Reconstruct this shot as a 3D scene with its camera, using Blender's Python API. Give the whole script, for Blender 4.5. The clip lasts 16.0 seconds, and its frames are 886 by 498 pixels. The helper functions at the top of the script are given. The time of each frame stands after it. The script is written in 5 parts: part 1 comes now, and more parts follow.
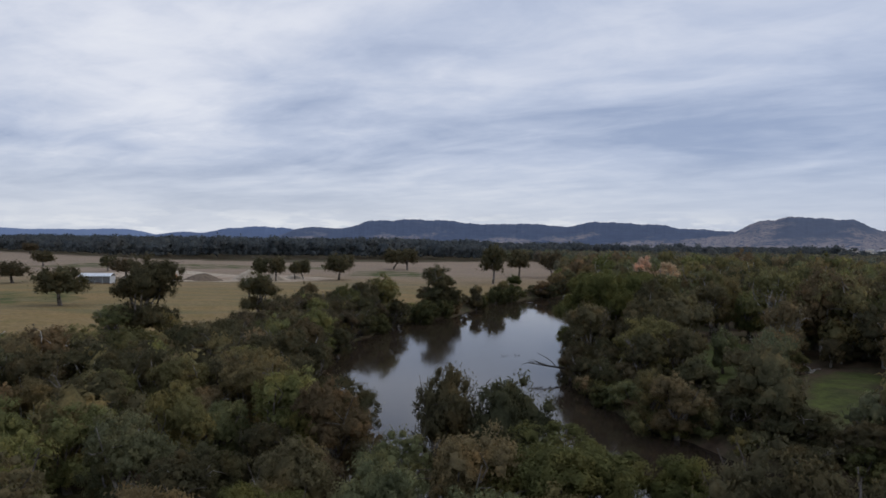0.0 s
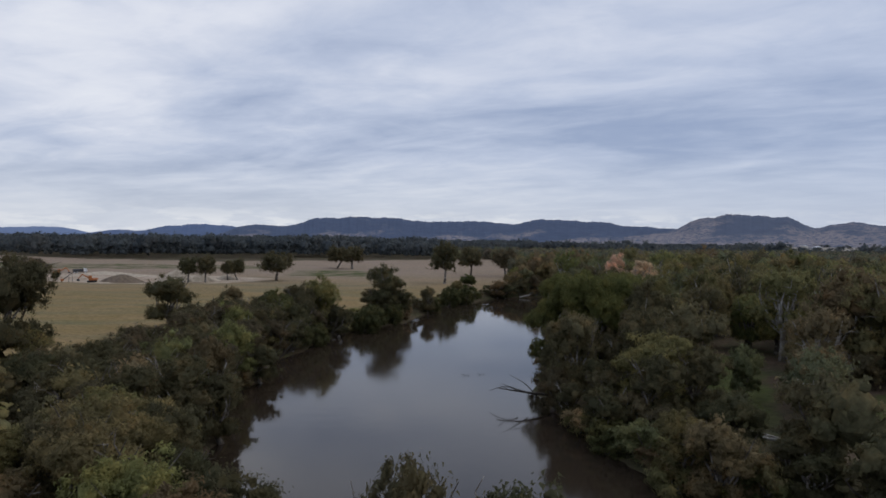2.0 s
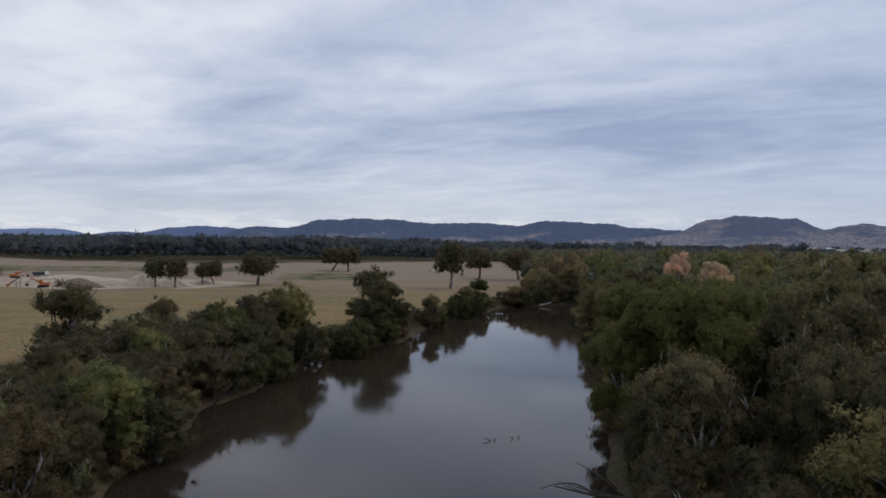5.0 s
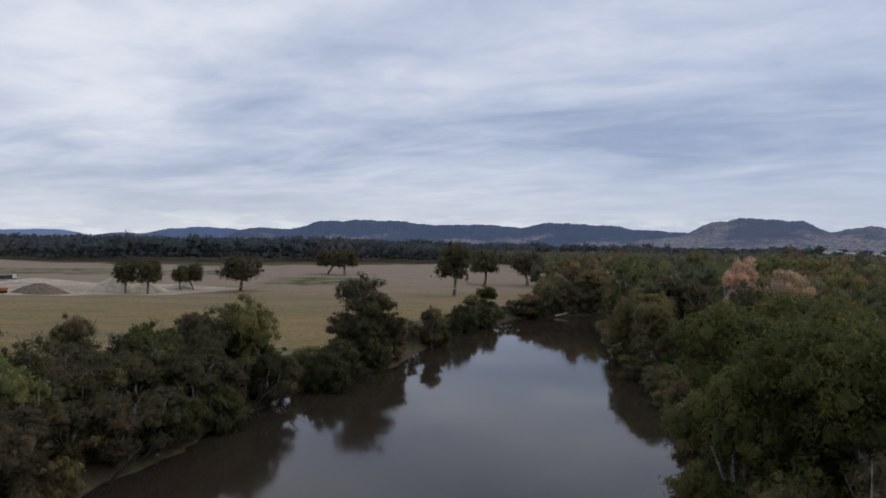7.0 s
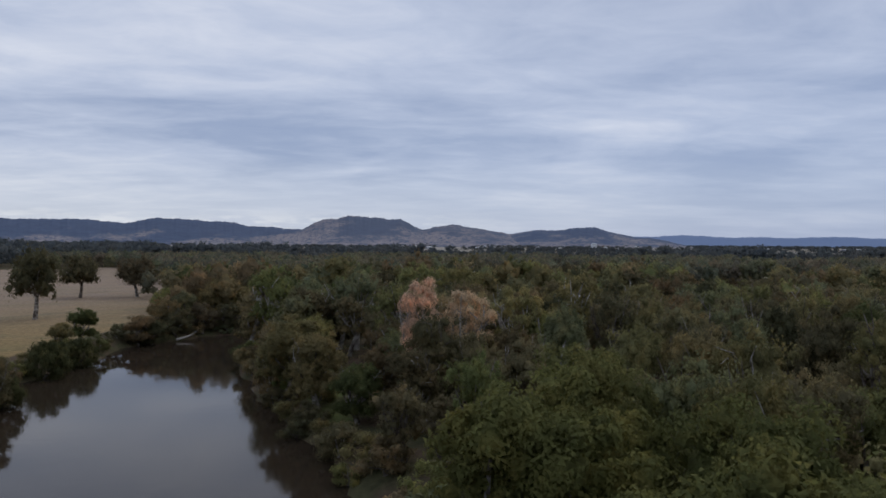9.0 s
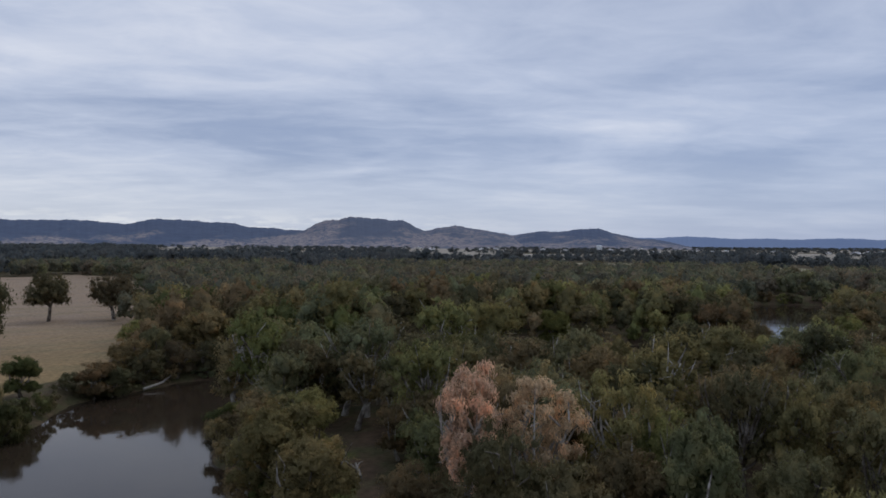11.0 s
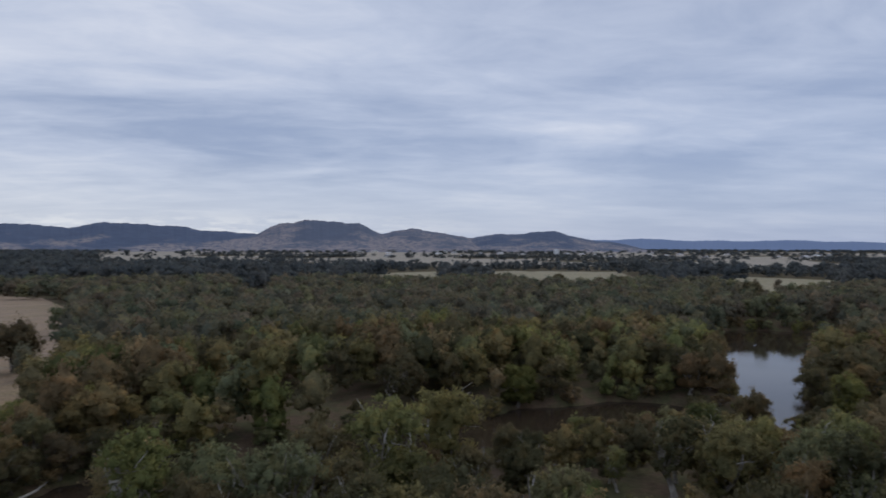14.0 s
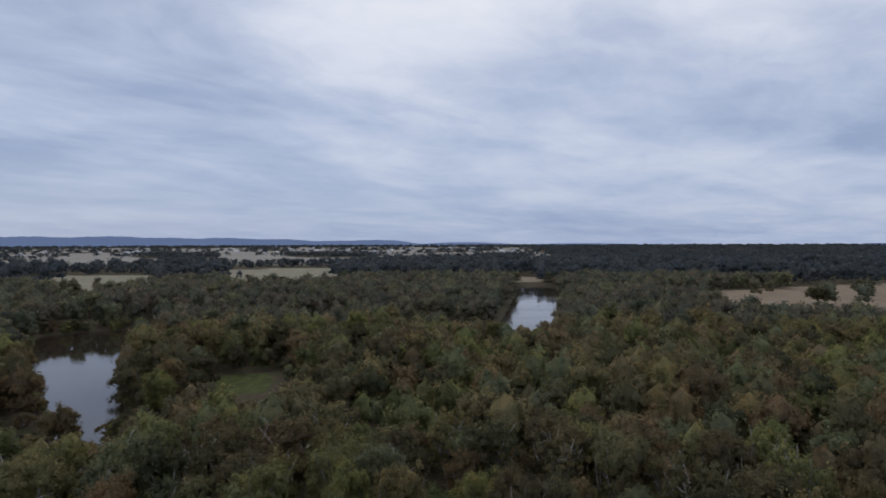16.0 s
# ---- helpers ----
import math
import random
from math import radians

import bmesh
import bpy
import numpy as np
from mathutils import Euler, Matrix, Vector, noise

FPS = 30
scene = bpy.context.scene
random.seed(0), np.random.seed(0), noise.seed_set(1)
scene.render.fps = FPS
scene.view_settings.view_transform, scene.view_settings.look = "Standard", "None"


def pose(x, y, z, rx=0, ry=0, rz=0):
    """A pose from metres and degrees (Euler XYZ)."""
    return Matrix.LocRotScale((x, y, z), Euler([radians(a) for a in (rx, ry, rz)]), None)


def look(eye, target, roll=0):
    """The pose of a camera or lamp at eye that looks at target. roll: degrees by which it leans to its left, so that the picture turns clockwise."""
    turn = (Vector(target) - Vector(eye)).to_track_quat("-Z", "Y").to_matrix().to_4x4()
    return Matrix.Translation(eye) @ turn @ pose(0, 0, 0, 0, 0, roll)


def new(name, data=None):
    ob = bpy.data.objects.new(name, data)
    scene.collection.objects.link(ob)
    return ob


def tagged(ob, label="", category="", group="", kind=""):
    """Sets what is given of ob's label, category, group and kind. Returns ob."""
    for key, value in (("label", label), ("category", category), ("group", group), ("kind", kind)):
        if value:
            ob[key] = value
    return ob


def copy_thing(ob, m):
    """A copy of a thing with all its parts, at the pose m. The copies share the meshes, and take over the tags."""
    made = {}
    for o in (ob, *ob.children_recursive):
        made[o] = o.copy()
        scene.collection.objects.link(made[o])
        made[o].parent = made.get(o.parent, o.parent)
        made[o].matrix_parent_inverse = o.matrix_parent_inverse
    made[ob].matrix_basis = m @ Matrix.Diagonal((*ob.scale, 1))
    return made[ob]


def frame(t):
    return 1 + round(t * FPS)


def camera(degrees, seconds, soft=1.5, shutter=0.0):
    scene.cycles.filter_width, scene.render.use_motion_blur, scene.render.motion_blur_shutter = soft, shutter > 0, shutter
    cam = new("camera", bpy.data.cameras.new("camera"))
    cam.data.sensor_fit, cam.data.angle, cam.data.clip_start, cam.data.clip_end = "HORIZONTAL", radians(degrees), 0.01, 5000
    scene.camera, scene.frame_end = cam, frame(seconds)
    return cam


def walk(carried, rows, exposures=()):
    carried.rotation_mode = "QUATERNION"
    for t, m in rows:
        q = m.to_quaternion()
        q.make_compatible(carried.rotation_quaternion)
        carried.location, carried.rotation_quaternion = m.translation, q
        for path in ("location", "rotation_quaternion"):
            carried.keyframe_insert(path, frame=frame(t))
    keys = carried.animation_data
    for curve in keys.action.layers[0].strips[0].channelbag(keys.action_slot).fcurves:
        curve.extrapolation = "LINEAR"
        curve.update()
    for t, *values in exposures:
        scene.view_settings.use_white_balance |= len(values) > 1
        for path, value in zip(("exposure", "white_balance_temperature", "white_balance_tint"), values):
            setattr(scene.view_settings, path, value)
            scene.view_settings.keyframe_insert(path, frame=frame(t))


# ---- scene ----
cam = camera(65.2, 16.0, soft=1.65, shutter=0.1)
METRES, EYE, TILT, LEAN, TURN = 210.0, 24.6, -0.45, -0.7, 0.0
ROWS = [
    (0, 0.0000, 0.0000, 0.0000, 0.00, 0.00, -0.00),
    (0.3, -0.0013, 0.0174, 0.0003, -0.05, -0.01, 0.03),
    (0.4, -0.0017, 0.0232, 0.0004, -2.30, -0.02, 0.04),
    (0.5, -0.0021, 0.0290, 0.0005, -4.57, -0.02, 0.05),
    (1, -0.0029, 0.0611, 0.0005, -4.57, -0.04, 0.08),
    (1.5, -0.0023, 0.0953, -0.0002, -4.46, -0.10, 0.09),
    (2, -0.0011, 0.1306, -0.0007, -4.39, -0.20, 0.18),
    (2.5, 0.0006, 0.1658, -0.0027, -4.30, -0.22, 0.24),
    (3, 0.0023, 0.2020, -0.0063, -4.29, -0.25, 0.30),
    (3.5, 0.0041, 0.2379, -0.0058, -4.22, -0.25, 0.28),
    (4, 0.0060, 0.2741, -0.0056, -4.18, -0.18, 0.22),
    (6.5, 0.0182, 0.4513, -0.0062, -3.94, 0.09, 0.10),
    (7, 0.0207, 0.4877, -0.0042, -3.88, 0.12, 0.03),
    (7.5, 0.0229, 0.5248, 0.0014, -3.87, 0.16, 0.06),
    (7.6, 0.0234, 0.5316, 0.0025, -3.95, 0.13, 0.08),
    (7.7, 0.0238, 0.5384, 0.0036, -8.00, 0.10, 0.10),
    (7.8, 0.0243, 0.5452, 0.0046, -12.30, 0.08, 0.11),
    (7.9, 0.0247, 0.5520, 0.0057, -15.30, 0.05, 0.13),
    (8, 0.0252, 0.5588, 0.0068, -15.52, 0.02, 0.15),
    (8.1, 0.0265, 0.5662, 0.0075, -15.60, -0.00, 0.18),
    (8.2, 0.0277, 0.5735, 0.0082, -16.10, -0.03, 0.21),
    (8.3, 0.0290, 0.5809, 0.0089, -18.90, -0.05, 0.23),
    (8.4, 0.0302, 0.5882, 0.0096, -19.10, -0.08, 0.26),
    (8.5, 0.0315, 0.5956, 0.0103, -19.26, -0.10, 0.29),
    (8.6, 0.0330, 0.6022, 0.0108, -26.00, -0.15, 0.33),
    (8.7, 0.0346, 0.6088, 0.0113, -32.80, -0.21, 0.36),
    (8.8, 0.0361, 0.6153, 0.0117, -34.90, -0.26, 0.40),
    (9, 0.0392, 0.6285, 0.0127, -35.00, -0.37, 0.47),
    (11.5, 0.1321, 0.8116, 0.0494, -34.81, -0.32, 0.38),
    (12, 0.1513, 0.8404, 0.0559, -34.74, -0.28, 0.28),
    (12.5, 0.1693, 0.8661, 0.0649, -34.77, -0.25, 0.25),
    (13, 0.1750, 0.8727, 0.0779, -34.48, -0.23, 0.21),
    (13.5, 0.1792, 0.8739, 0.0904, -34.29, -0.26, 0.43),
    (13.7, 0.1854, 0.8758, 0.0952, -34.30, -0.28, 0.52),
    (13.9, 0.1916, 0.8777, 0.1000, -35.20, -0.31, 0.61),
    (14, 0.1947, 0.8786, 0.1024, -38.39, -0.32, 0.66),
    (14.1, 0.1984, 0.8793, 0.1031, -43.80, -0.38, 0.69),
    (14.2, 0.2021, 0.8800, 0.1039, -50.40, -0.43, 0.72),
    (14.3, 0.2057, 0.8806, 0.1046, -52.20, -0.49, 0.74),
    (14.4, 0.2094, 0.8813, 0.1054, -52.60, -0.54, 0.77),
    (14.5, 0.2131, 0.8820, 0.1061, -54.65, -0.60, 0.80),
    (15, 0.2198, 0.8818, 0.1069, -70.45, -0.94, 0.80),
    (15.5, 0.2266, 0.8831, 0.1074, -85.27, -1.19, 0.67),
    (15.6, 0.2283, 0.8829, 0.1075, -85.90, -1.21, 0.65),
    (15.7, 0.2299, 0.8828, 0.1075, -86.20, -1.22, 0.64),
    (15.8, 0.2316, 0.8826, 0.1076, -86.70, -1.24, 0.62),
    (15.9, 0.2332, 0.8825, 0.1076, -88.40, -1.25, 0.61),
    (16, 0.2349, 0.8823, 0.1077, -90.51, -1.27, 0.59),
]
walk(cam, [(t, pose(0, 0, EYE, TILT, LEAN, TURN) @ pose(METRES * x, METRES * y, METRES * z, 90 + pitch, roll, yaw)) for t, x, y, z, yaw, pitch, roll in ROWS])

# ---- world and sun ----
world = bpy.data.worlds.new("overcast_sky")
scene.world = world
world.use_nodes = True
wn, wl = world.node_tree.nodes, world.node_tree.links
wn.clear()


def wnode(kind, **props):
    n = wn.new(kind)
    for key, value in props.items():
        n.inputs[key].default_value = value
    return n


def wmath(op, a, b=None):
    n = wn.new("ShaderNodeMath")
    n.operation = op
    for i, v in enumerate((a, b)):
        if v is None:
            continue
        if isinstance(v, (int, float)):
            n.inputs[i].default_value = v
        else:
            wl.new(v, n.inputs[i])
    return n.outputs[0]


wcoord = wn.new("ShaderNodeTexCoord")
wsep = wn.new("ShaderNodeSeparateXYZ")
wl.new(wcoord.outputs["Generated"], wsep.inputs[0])
up = wmath("MAXIMUM", wsep.outputs[2], 0.0)
lift = wmath("ADD", up, 0.10)
px, py = wmath("DIVIDE", wsep.outputs[0], lift), wmath("DIVIDE", wsep.outputs[1], lift)
# the streaks run along one bearing
BEARING = radians(122)
along = wmath("ADD", wmath("MULTIPLY", px, math.sin(BEARING)), wmath("MULTIPLY", py, math.cos(BEARING)))
across = wmath("SUBTRACT", wmath("MULTIPLY", px, math.cos(BEARING)), wmath("MULTIPLY", py, math.sin(BEARING)))


def cloud_layer(stretch, scale, detail, rough, offset):
    c = wn.new("ShaderNodeCombineXYZ")
    wl.new(wmath("ADD", wmath("MULTIPLY", along, stretch), offset), c.inputs[0])
    wl.new(across, c.inputs[1])
    n = wnode("ShaderNodeTexNoise", Scale=scale, Detail=detail, Roughness=rough, Distortion=0.5)
    wl.new(c.outputs[0], n.inputs["Vector"])
    return n.outputs["Fac"]


broad = cloud_layer(0.8, 0.42, 3, 0.5, 2.3)
streak = cloud_layer(0.62, 1.0, 6, 0.55, 7.7)
wisp = cloud_layer(0.7, 3.4, 6, 0.6, 1.9)
cover = wmath("ADD", wmath("ADD", wmath("MULTIPLY", broad, 0.46), wmath("MULTIPLY", streak, 0.38)), wmath("MULTIPLY", wisp, 0.16))
# a broad thinner part of the cloud, high in the east
thin = wn.new("ShaderNodeVectorMath")
thin.operation = "DOT_PRODUCT"
wl.new(wcoord.outputs["Generated"], thin.inputs[0])
thin.inputs[1].default_value = (0.86, -0.12, 0.50)
thin_part = wn.new("ShaderNodeMapRange")
thin_part.interpolation_type = "SMOOTHSTEP"
for key, value in (("From Min", 0.86), ("From Max", 1.0), ("To Min", 0.0), ("To Max", 0.055)):
    thin_part.inputs[key].default_value = value
wl.new(thin.outputs["Value"], thin_part.inputs[0])
cover = wmath("ADD", cover, thin_part.outputs[0])


def cloud_bank(bearing, rise, reach, amount):
    """A broad denser (less than nothing) or thinner part of the cloud deck round a bearing and rise in degrees."""
    dot = wn.new("ShaderNodeVectorMath")
    dot.operation = "DOT_PRODUCT"
    wl.new(wcoord.outputs["Generated"], dot.inputs[0])
    a, e = radians(bearing), radians(rise)
    dot.inputs[1].default_value = (math.sin(a) * math.cos(e), math.cos(a) * math.cos(e), math.sin(e))
    rim = wn.new("ShaderNodeMapRange")
    rim.interpolation_type = "SMOOTHSTEP"
    for key, value in (("From Min", math.cos(radians(reach))), ("From Max", 1.0), ("To Min", 0.0), ("To Max", amount)):
        rim.inputs[key].default_value = value
    wl.new(dot.outputs["Value"], rim.inputs[0])
    return rim.outputs[0]


for part_of_deck in ((-22, 17, 16, 0.025), (66, 8, 20, -0.055), (15, 9, 15, -0.012)):
    cover = wmath("ADD", cover, cloud_bank(*part_of_deck))
wramp = wn.new("ShaderNodeValToRGB")
wramp.color_ramp.elements[0].position, wramp.color_ramp.elements[0].color = 0.40, (0.330, 0.400, 0.570, 1)
wramp.color_ramp.elements[1].position, wramp.color_ramp.elements[1].color = 0.60, (0.750, 0.782, 0.880, 1)
mid = wramp.color_ramp.elements.new(0.5)
mid.color = (0.520, 0.582, 0.735, 1)
for stop, tint in ((0.33, (0.28, 0.35, 0.53, 1)), (0.68, (0.86, 0.88, 0.94, 1))):
    wramp.color_ramp.elements.new(stop).color = tint
wl.new(cover, wramp.inputs[0])
# thin bright gap between the cloud deck and the horizon
glow = wn.new("ShaderNodeMapRange")
for key, value in (("From Min", 0.03), ("From Max", 0.125), ("To Min", 0.7), ("To Max", 0.0)):
    glow.inputs[key].default_value = value
wl.new(up, glow.inputs[0])
wmix = wn.new("ShaderNodeMix")
wmix.data_type = "RGBA"
north = wn.new("ShaderNodeMapRange")
north.inputs["From Min"].default_value, north.inputs["From Max"].default_value = -0.1, 0.85
wl.new(wsep.outputs[1], north.inputs[0])
wl.new(wmath("MULTIPLY", glow.outputs[0], north.outputs[0]), wmix.inputs[0])
wl.new(wramp.outputs[0], wmix.inputs[6])
wmix.inputs[7].default_value = (0.66, 0.70, 0.78, 1)
# thicker cloud low in the east
low_part = wn.new("ShaderNodeMapRange")
for key, value in (("From Min", 0.0), ("From Max", 0.32), ("To Min", 0.40), ("To Max", 0.0)):
    low_part.inputs[key].default_value = value
wl.new(up, low_part.inputs[0])
thick = wmath("MULTIPLY", low_part.outputs[0], wmath("MAXIMUM", wsep.outputs[0], 0.0))
blue = wn.new("ShaderNodeMix")
blue.data_type = "RGBA"
wl.new(wmath("MULTIPLY", thick, 1.7), blue.inputs[0])
wl.new(wmix.outputs[2], blue.inputs[6])
blue.inputs[7].default_value = (0.27, 0.37, 0.60, 1)
# small cumulus heads far off above the hills
heap_at = wn.new("ShaderNodeMapping")
heap_at.inputs["Scale"].default_value = (9.0, 9.0, 45.0)
wl.new(wcoord.outputs["Generated"], heap_at.inputs[0])
heaps = wnode("ShaderNodeTexNoise", Scale=1.6, Detail=5, Roughness=0.55)
wl.new(heap_at.outputs[0], heaps.inputs["Vector"])
heads = wn.new("ShaderNodeMapRange")
for key, value in (("From Min", 0.48), ("From Max", 0.58), ("To Min", 0.0), ("To Max", 0.75)):
    heads.inputs[key].default_value = value
wl.new(heaps.outputs["Fac"], heads.inputs[0])
belt = wn.new("ShaderNodeMapRange")
for key, value in (("From Min", 0.05), ("From Max", 0.02), ("To Min", 0.0), ("To Max", 1.0)):
    belt.inputs[key].default_value = value
wl.new(up, belt.inputs[0])
puffy = wn.new("ShaderNodeMix")
puffy.data_type = "RGBA"
north_only = wn.new("ShaderNodeMapRange")
north_only.inputs["From Min"].default_value, north_only.inputs["From Max"].default_value = 0.72, 0.95
wl.new(wsep.outputs[1], north_only.inputs[0])
wl.new(wmath("MULTIPLY", wmath("MULTIPLY", heads.outputs[0], belt.outputs[0]), north_only.outputs[0]), puffy.inputs[0])
wl.new(blue.outputs[2], puffy.inputs[6])
puffy.inputs[7].default_value = (0.84, 0.86, 0.90, 1)
clouds = wnode("ShaderNodeBackground", Strength=1.0)
wl.new(puffy.outputs[2], clouds.inputs[0])
nishita = wn.new("ShaderNodeTexSky")
nishita.sky_type = "NISHITA"
nishita.sun_disc = False
nishita.sun_elevation, nishita.sun_rotation = radians(48), radians(60)
clear_sky = wnode("ShaderNodeBackground", Strength=0.08)
wl.new(nishita.outputs[0], clear_sky.inputs[0])
both = wn.new("ShaderNodeMixShader")
both.inputs[0].default_value = 0.9
wl.new(clear_sky.outputs[0], both.inputs[1])
wl.new(clouds.outputs[0], both.inputs[2])
wout = wn.new("ShaderNodeOutputWorld")
wl.new(both.outputs[0], wout.inputs[0])

sun = new("sun", bpy.data.lights.new("sun", "SUN"))
sun.data.energy, sun.data.angle, sun.data.color = 0.5, radians(35), (1.0, 0.96, 0.9)
sun.matrix_world = look((0, 0, 60), (-60 * math.sin(radians(60)), -60 * math.cos(radians(60)), 60 - 60 * math.tan(radians(48))))


# ---- materials ----
class Mat:
    """A small builder for node materials."""

    def __init__(self, name, rough=0.8, spec=0.3):
        self.m = bpy.data.materials.new(name)
        self.m.use_nodes = True
        self.n, self.l = self.m.node_tree.nodes, self.m.node_tree.links
        self.b = self.n["Principled BSDF"]
        self.b.inputs["Roughness"].default_value = rough
        self.b.inputs["Specular IOR Level"].default_value = spec

    def put(self, socket, value):
        if isinstance(value, (int, float)):
            socket.default_value = value
        elif isinstance(value, tuple):
            socket.default_value = (*value, 1.0) if len(value) == 3 else value
        else:
            self.l.new(value, socket)

    def position(self):
        return self.n.new("ShaderNodeNewGeometry").outputs["Position"]

    def noise(self, scale, detail=4, rough=0.55, vector=None, stretch=None):
        v = vector or self.position()
        if stretch:
            mp = self.n.new("ShaderNodeMapping")
            mp.inputs["Scale"].default_value = stretch
            self.l.new(v, mp.inputs[0])
            v = mp.outputs[0]
        t = self.n.new("ShaderNodeTexNoise")
        t.inputs["Scale"].default_value, t.inputs["Detail"].default_value, t.inputs["Roughness"].default_value = scale, detail, rough
        self.l.new(v, t.inputs["Vector"])
        return t.outputs["Fac"]

    def ramp(self, fac, *stops):
        r = self.n.new("ShaderNodeValToRGB")
        e = r.color_ramp.elements
        while len(e) < len(stops):
            e.new(0.5)
        for k, (p, c) in zip(e, stops):
            k.position, k.color = p, (*c, 1.0) if isinstance(c, tuple) else (c, c, c, 1.0)
        self.l.new(fac, r.inputs[0])
        return r.outputs[0]

    def mix(self, fac, a, b, mode="MIX"):
        x = self.n.new("ShaderNodeMix")
        x.data_type, x.blend_type = "RGBA", mode
        self.put(x.inputs[0], fac)
        self.put(x.inputs[6], a)
        self.put(x.inputs[7], b)
        return x.outputs[2]

    def math(self, op, a, b):
        x = self.n.new("ShaderNodeMath")
        x.operation = op
        self.put(x.inputs[0], a)
        self.put(x.inputs[1], b)
        return x.outputs[0]

    def color(self, c):
        self.put(self.b.inputs["Base Color"], c)
        return self

    def bump(self, height, strength=0.4, distance=0.05):
        x = self.n.new("ShaderNodeBump")
        x.inputs["Strength"].default_value, x.inputs["Distance"].default_value = strength, distance
        self.l.new(height, x.inputs["Height"])
        self.l.new(x.outputs[0], self.b.inputs["Normal"])
        return self

    def random(self):
        return self.n.new("ShaderNodeObjectInfo").outputs["Random"]

    def island(self):
        return self.n.new("ShaderNodeNewGeometry").outputs["Random Per Island"]

    def attribute(self, name):
        a = self.n.new("ShaderNodeAttribute")
        a.attribute_name = name
        s = self.n.new("ShaderNodeSeparateColor")
        self.l.new(a.outputs["Color"], s.inputs[0])
        return s.outputs


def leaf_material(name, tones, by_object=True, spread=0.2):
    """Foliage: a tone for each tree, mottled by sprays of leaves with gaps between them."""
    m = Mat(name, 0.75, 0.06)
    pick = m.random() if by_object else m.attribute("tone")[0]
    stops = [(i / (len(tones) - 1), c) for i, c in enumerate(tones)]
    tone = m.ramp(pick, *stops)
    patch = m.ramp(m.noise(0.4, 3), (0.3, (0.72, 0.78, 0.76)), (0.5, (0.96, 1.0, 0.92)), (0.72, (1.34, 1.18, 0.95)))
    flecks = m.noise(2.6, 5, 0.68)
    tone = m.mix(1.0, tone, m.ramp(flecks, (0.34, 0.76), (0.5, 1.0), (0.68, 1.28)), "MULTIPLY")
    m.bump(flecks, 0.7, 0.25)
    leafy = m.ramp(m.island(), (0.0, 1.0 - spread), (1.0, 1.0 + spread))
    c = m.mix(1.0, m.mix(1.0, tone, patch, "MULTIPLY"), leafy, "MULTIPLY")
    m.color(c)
    thin = m.n.new("ShaderNodeBsdfTranslucent")
    m.l.new(c, thin.inputs["Color"])
    both = m.n.new("ShaderNodeMixShader")
    both.inputs[0].default_value = 0.5
    m.l.new(m.b.outputs[0], both.inputs[1])
    m.l.new(thin.outputs[0], both.inputs[2])
    m.l.new(both.outputs[0], m.n["Material Output"].inputs["Surface"])
    return m.m


GUM_TONES = ((0.129, 0.141, 0.060), (0.271, 0.211, 0.105), (0.207, 0.213, 0.129), (0.279, 0.266, 0.105), (0.266, 0.180, 0.106), (0.109, 0.108, 0.062), (0.250, 0.203, 0.117), (0.113, 0.099, 0.059), (0.335, 0.244, 0.144), (0.201, 0.213, 0.085))
# far foliage: blue-grey air haze is painted into the leaf colour
HAZE_TONES = ((0.098, 0.112, 0.132), (0.126, 0.134, 0.142), (0.110, 0.122, 0.138), (0.138, 0.137, 0.140))
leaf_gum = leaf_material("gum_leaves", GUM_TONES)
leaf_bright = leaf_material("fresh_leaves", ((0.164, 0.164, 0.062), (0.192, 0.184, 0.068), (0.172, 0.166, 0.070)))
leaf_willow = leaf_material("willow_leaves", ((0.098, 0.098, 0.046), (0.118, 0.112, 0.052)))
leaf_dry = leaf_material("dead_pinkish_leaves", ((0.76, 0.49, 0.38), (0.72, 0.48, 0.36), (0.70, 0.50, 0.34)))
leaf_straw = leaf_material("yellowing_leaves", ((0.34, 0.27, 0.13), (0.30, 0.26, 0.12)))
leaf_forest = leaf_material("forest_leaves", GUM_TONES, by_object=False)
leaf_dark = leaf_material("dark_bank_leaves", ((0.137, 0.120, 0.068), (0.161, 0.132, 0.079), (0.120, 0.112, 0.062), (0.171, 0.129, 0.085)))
# middle woods take a share of the same painted haze tint
leaf_wood = leaf_material("woodland_leaves", tuple(tuple(0.62 * g + 0.45 * f for g, f in zip(GUM_TONES[i], HAZE_TONES[i % 4])) for i in range(10)), by_object=False)
leaf_far = leaf_material("hazy_woodland_leaves", HAZE_TONES, by_object=False)

m = Mat("gum_bark", 0.85)
m.color(m.mix(m.ramp(m.noise(1.1, 5), (0.42, 0.0), (0.62, 1.0)), (0.075, 0.058, 0.044), m.mix(m.random(), (0.17, 0.145, 0.12), (0.42, 0.385, 0.34))))
m.bump(m.noise(6.0, 5), 0.5, 0.05)
bark = m.m
m = Mat("pale_gum_bark", 0.8)
m.color(m.ramp(m.noise(0.5, 5), (0.35, (0.10, 0.082, 0.066)), (0.55, (0.36, 0.33, 0.29)), (0.7, (0.66, 0.62, 0.56))))
pale_bark = m.m
m = Mat("dead_wood", 0.8)
m.color(m.ramp(m.noise(2.0, 5), (0.3, (0.20, 0.18, 0.155)), (0.7, (0.46, 0.43, 0.39))))
m.bump(m.noise(9.0, 4), 0.4, 0.03)
dead_wood = m.m

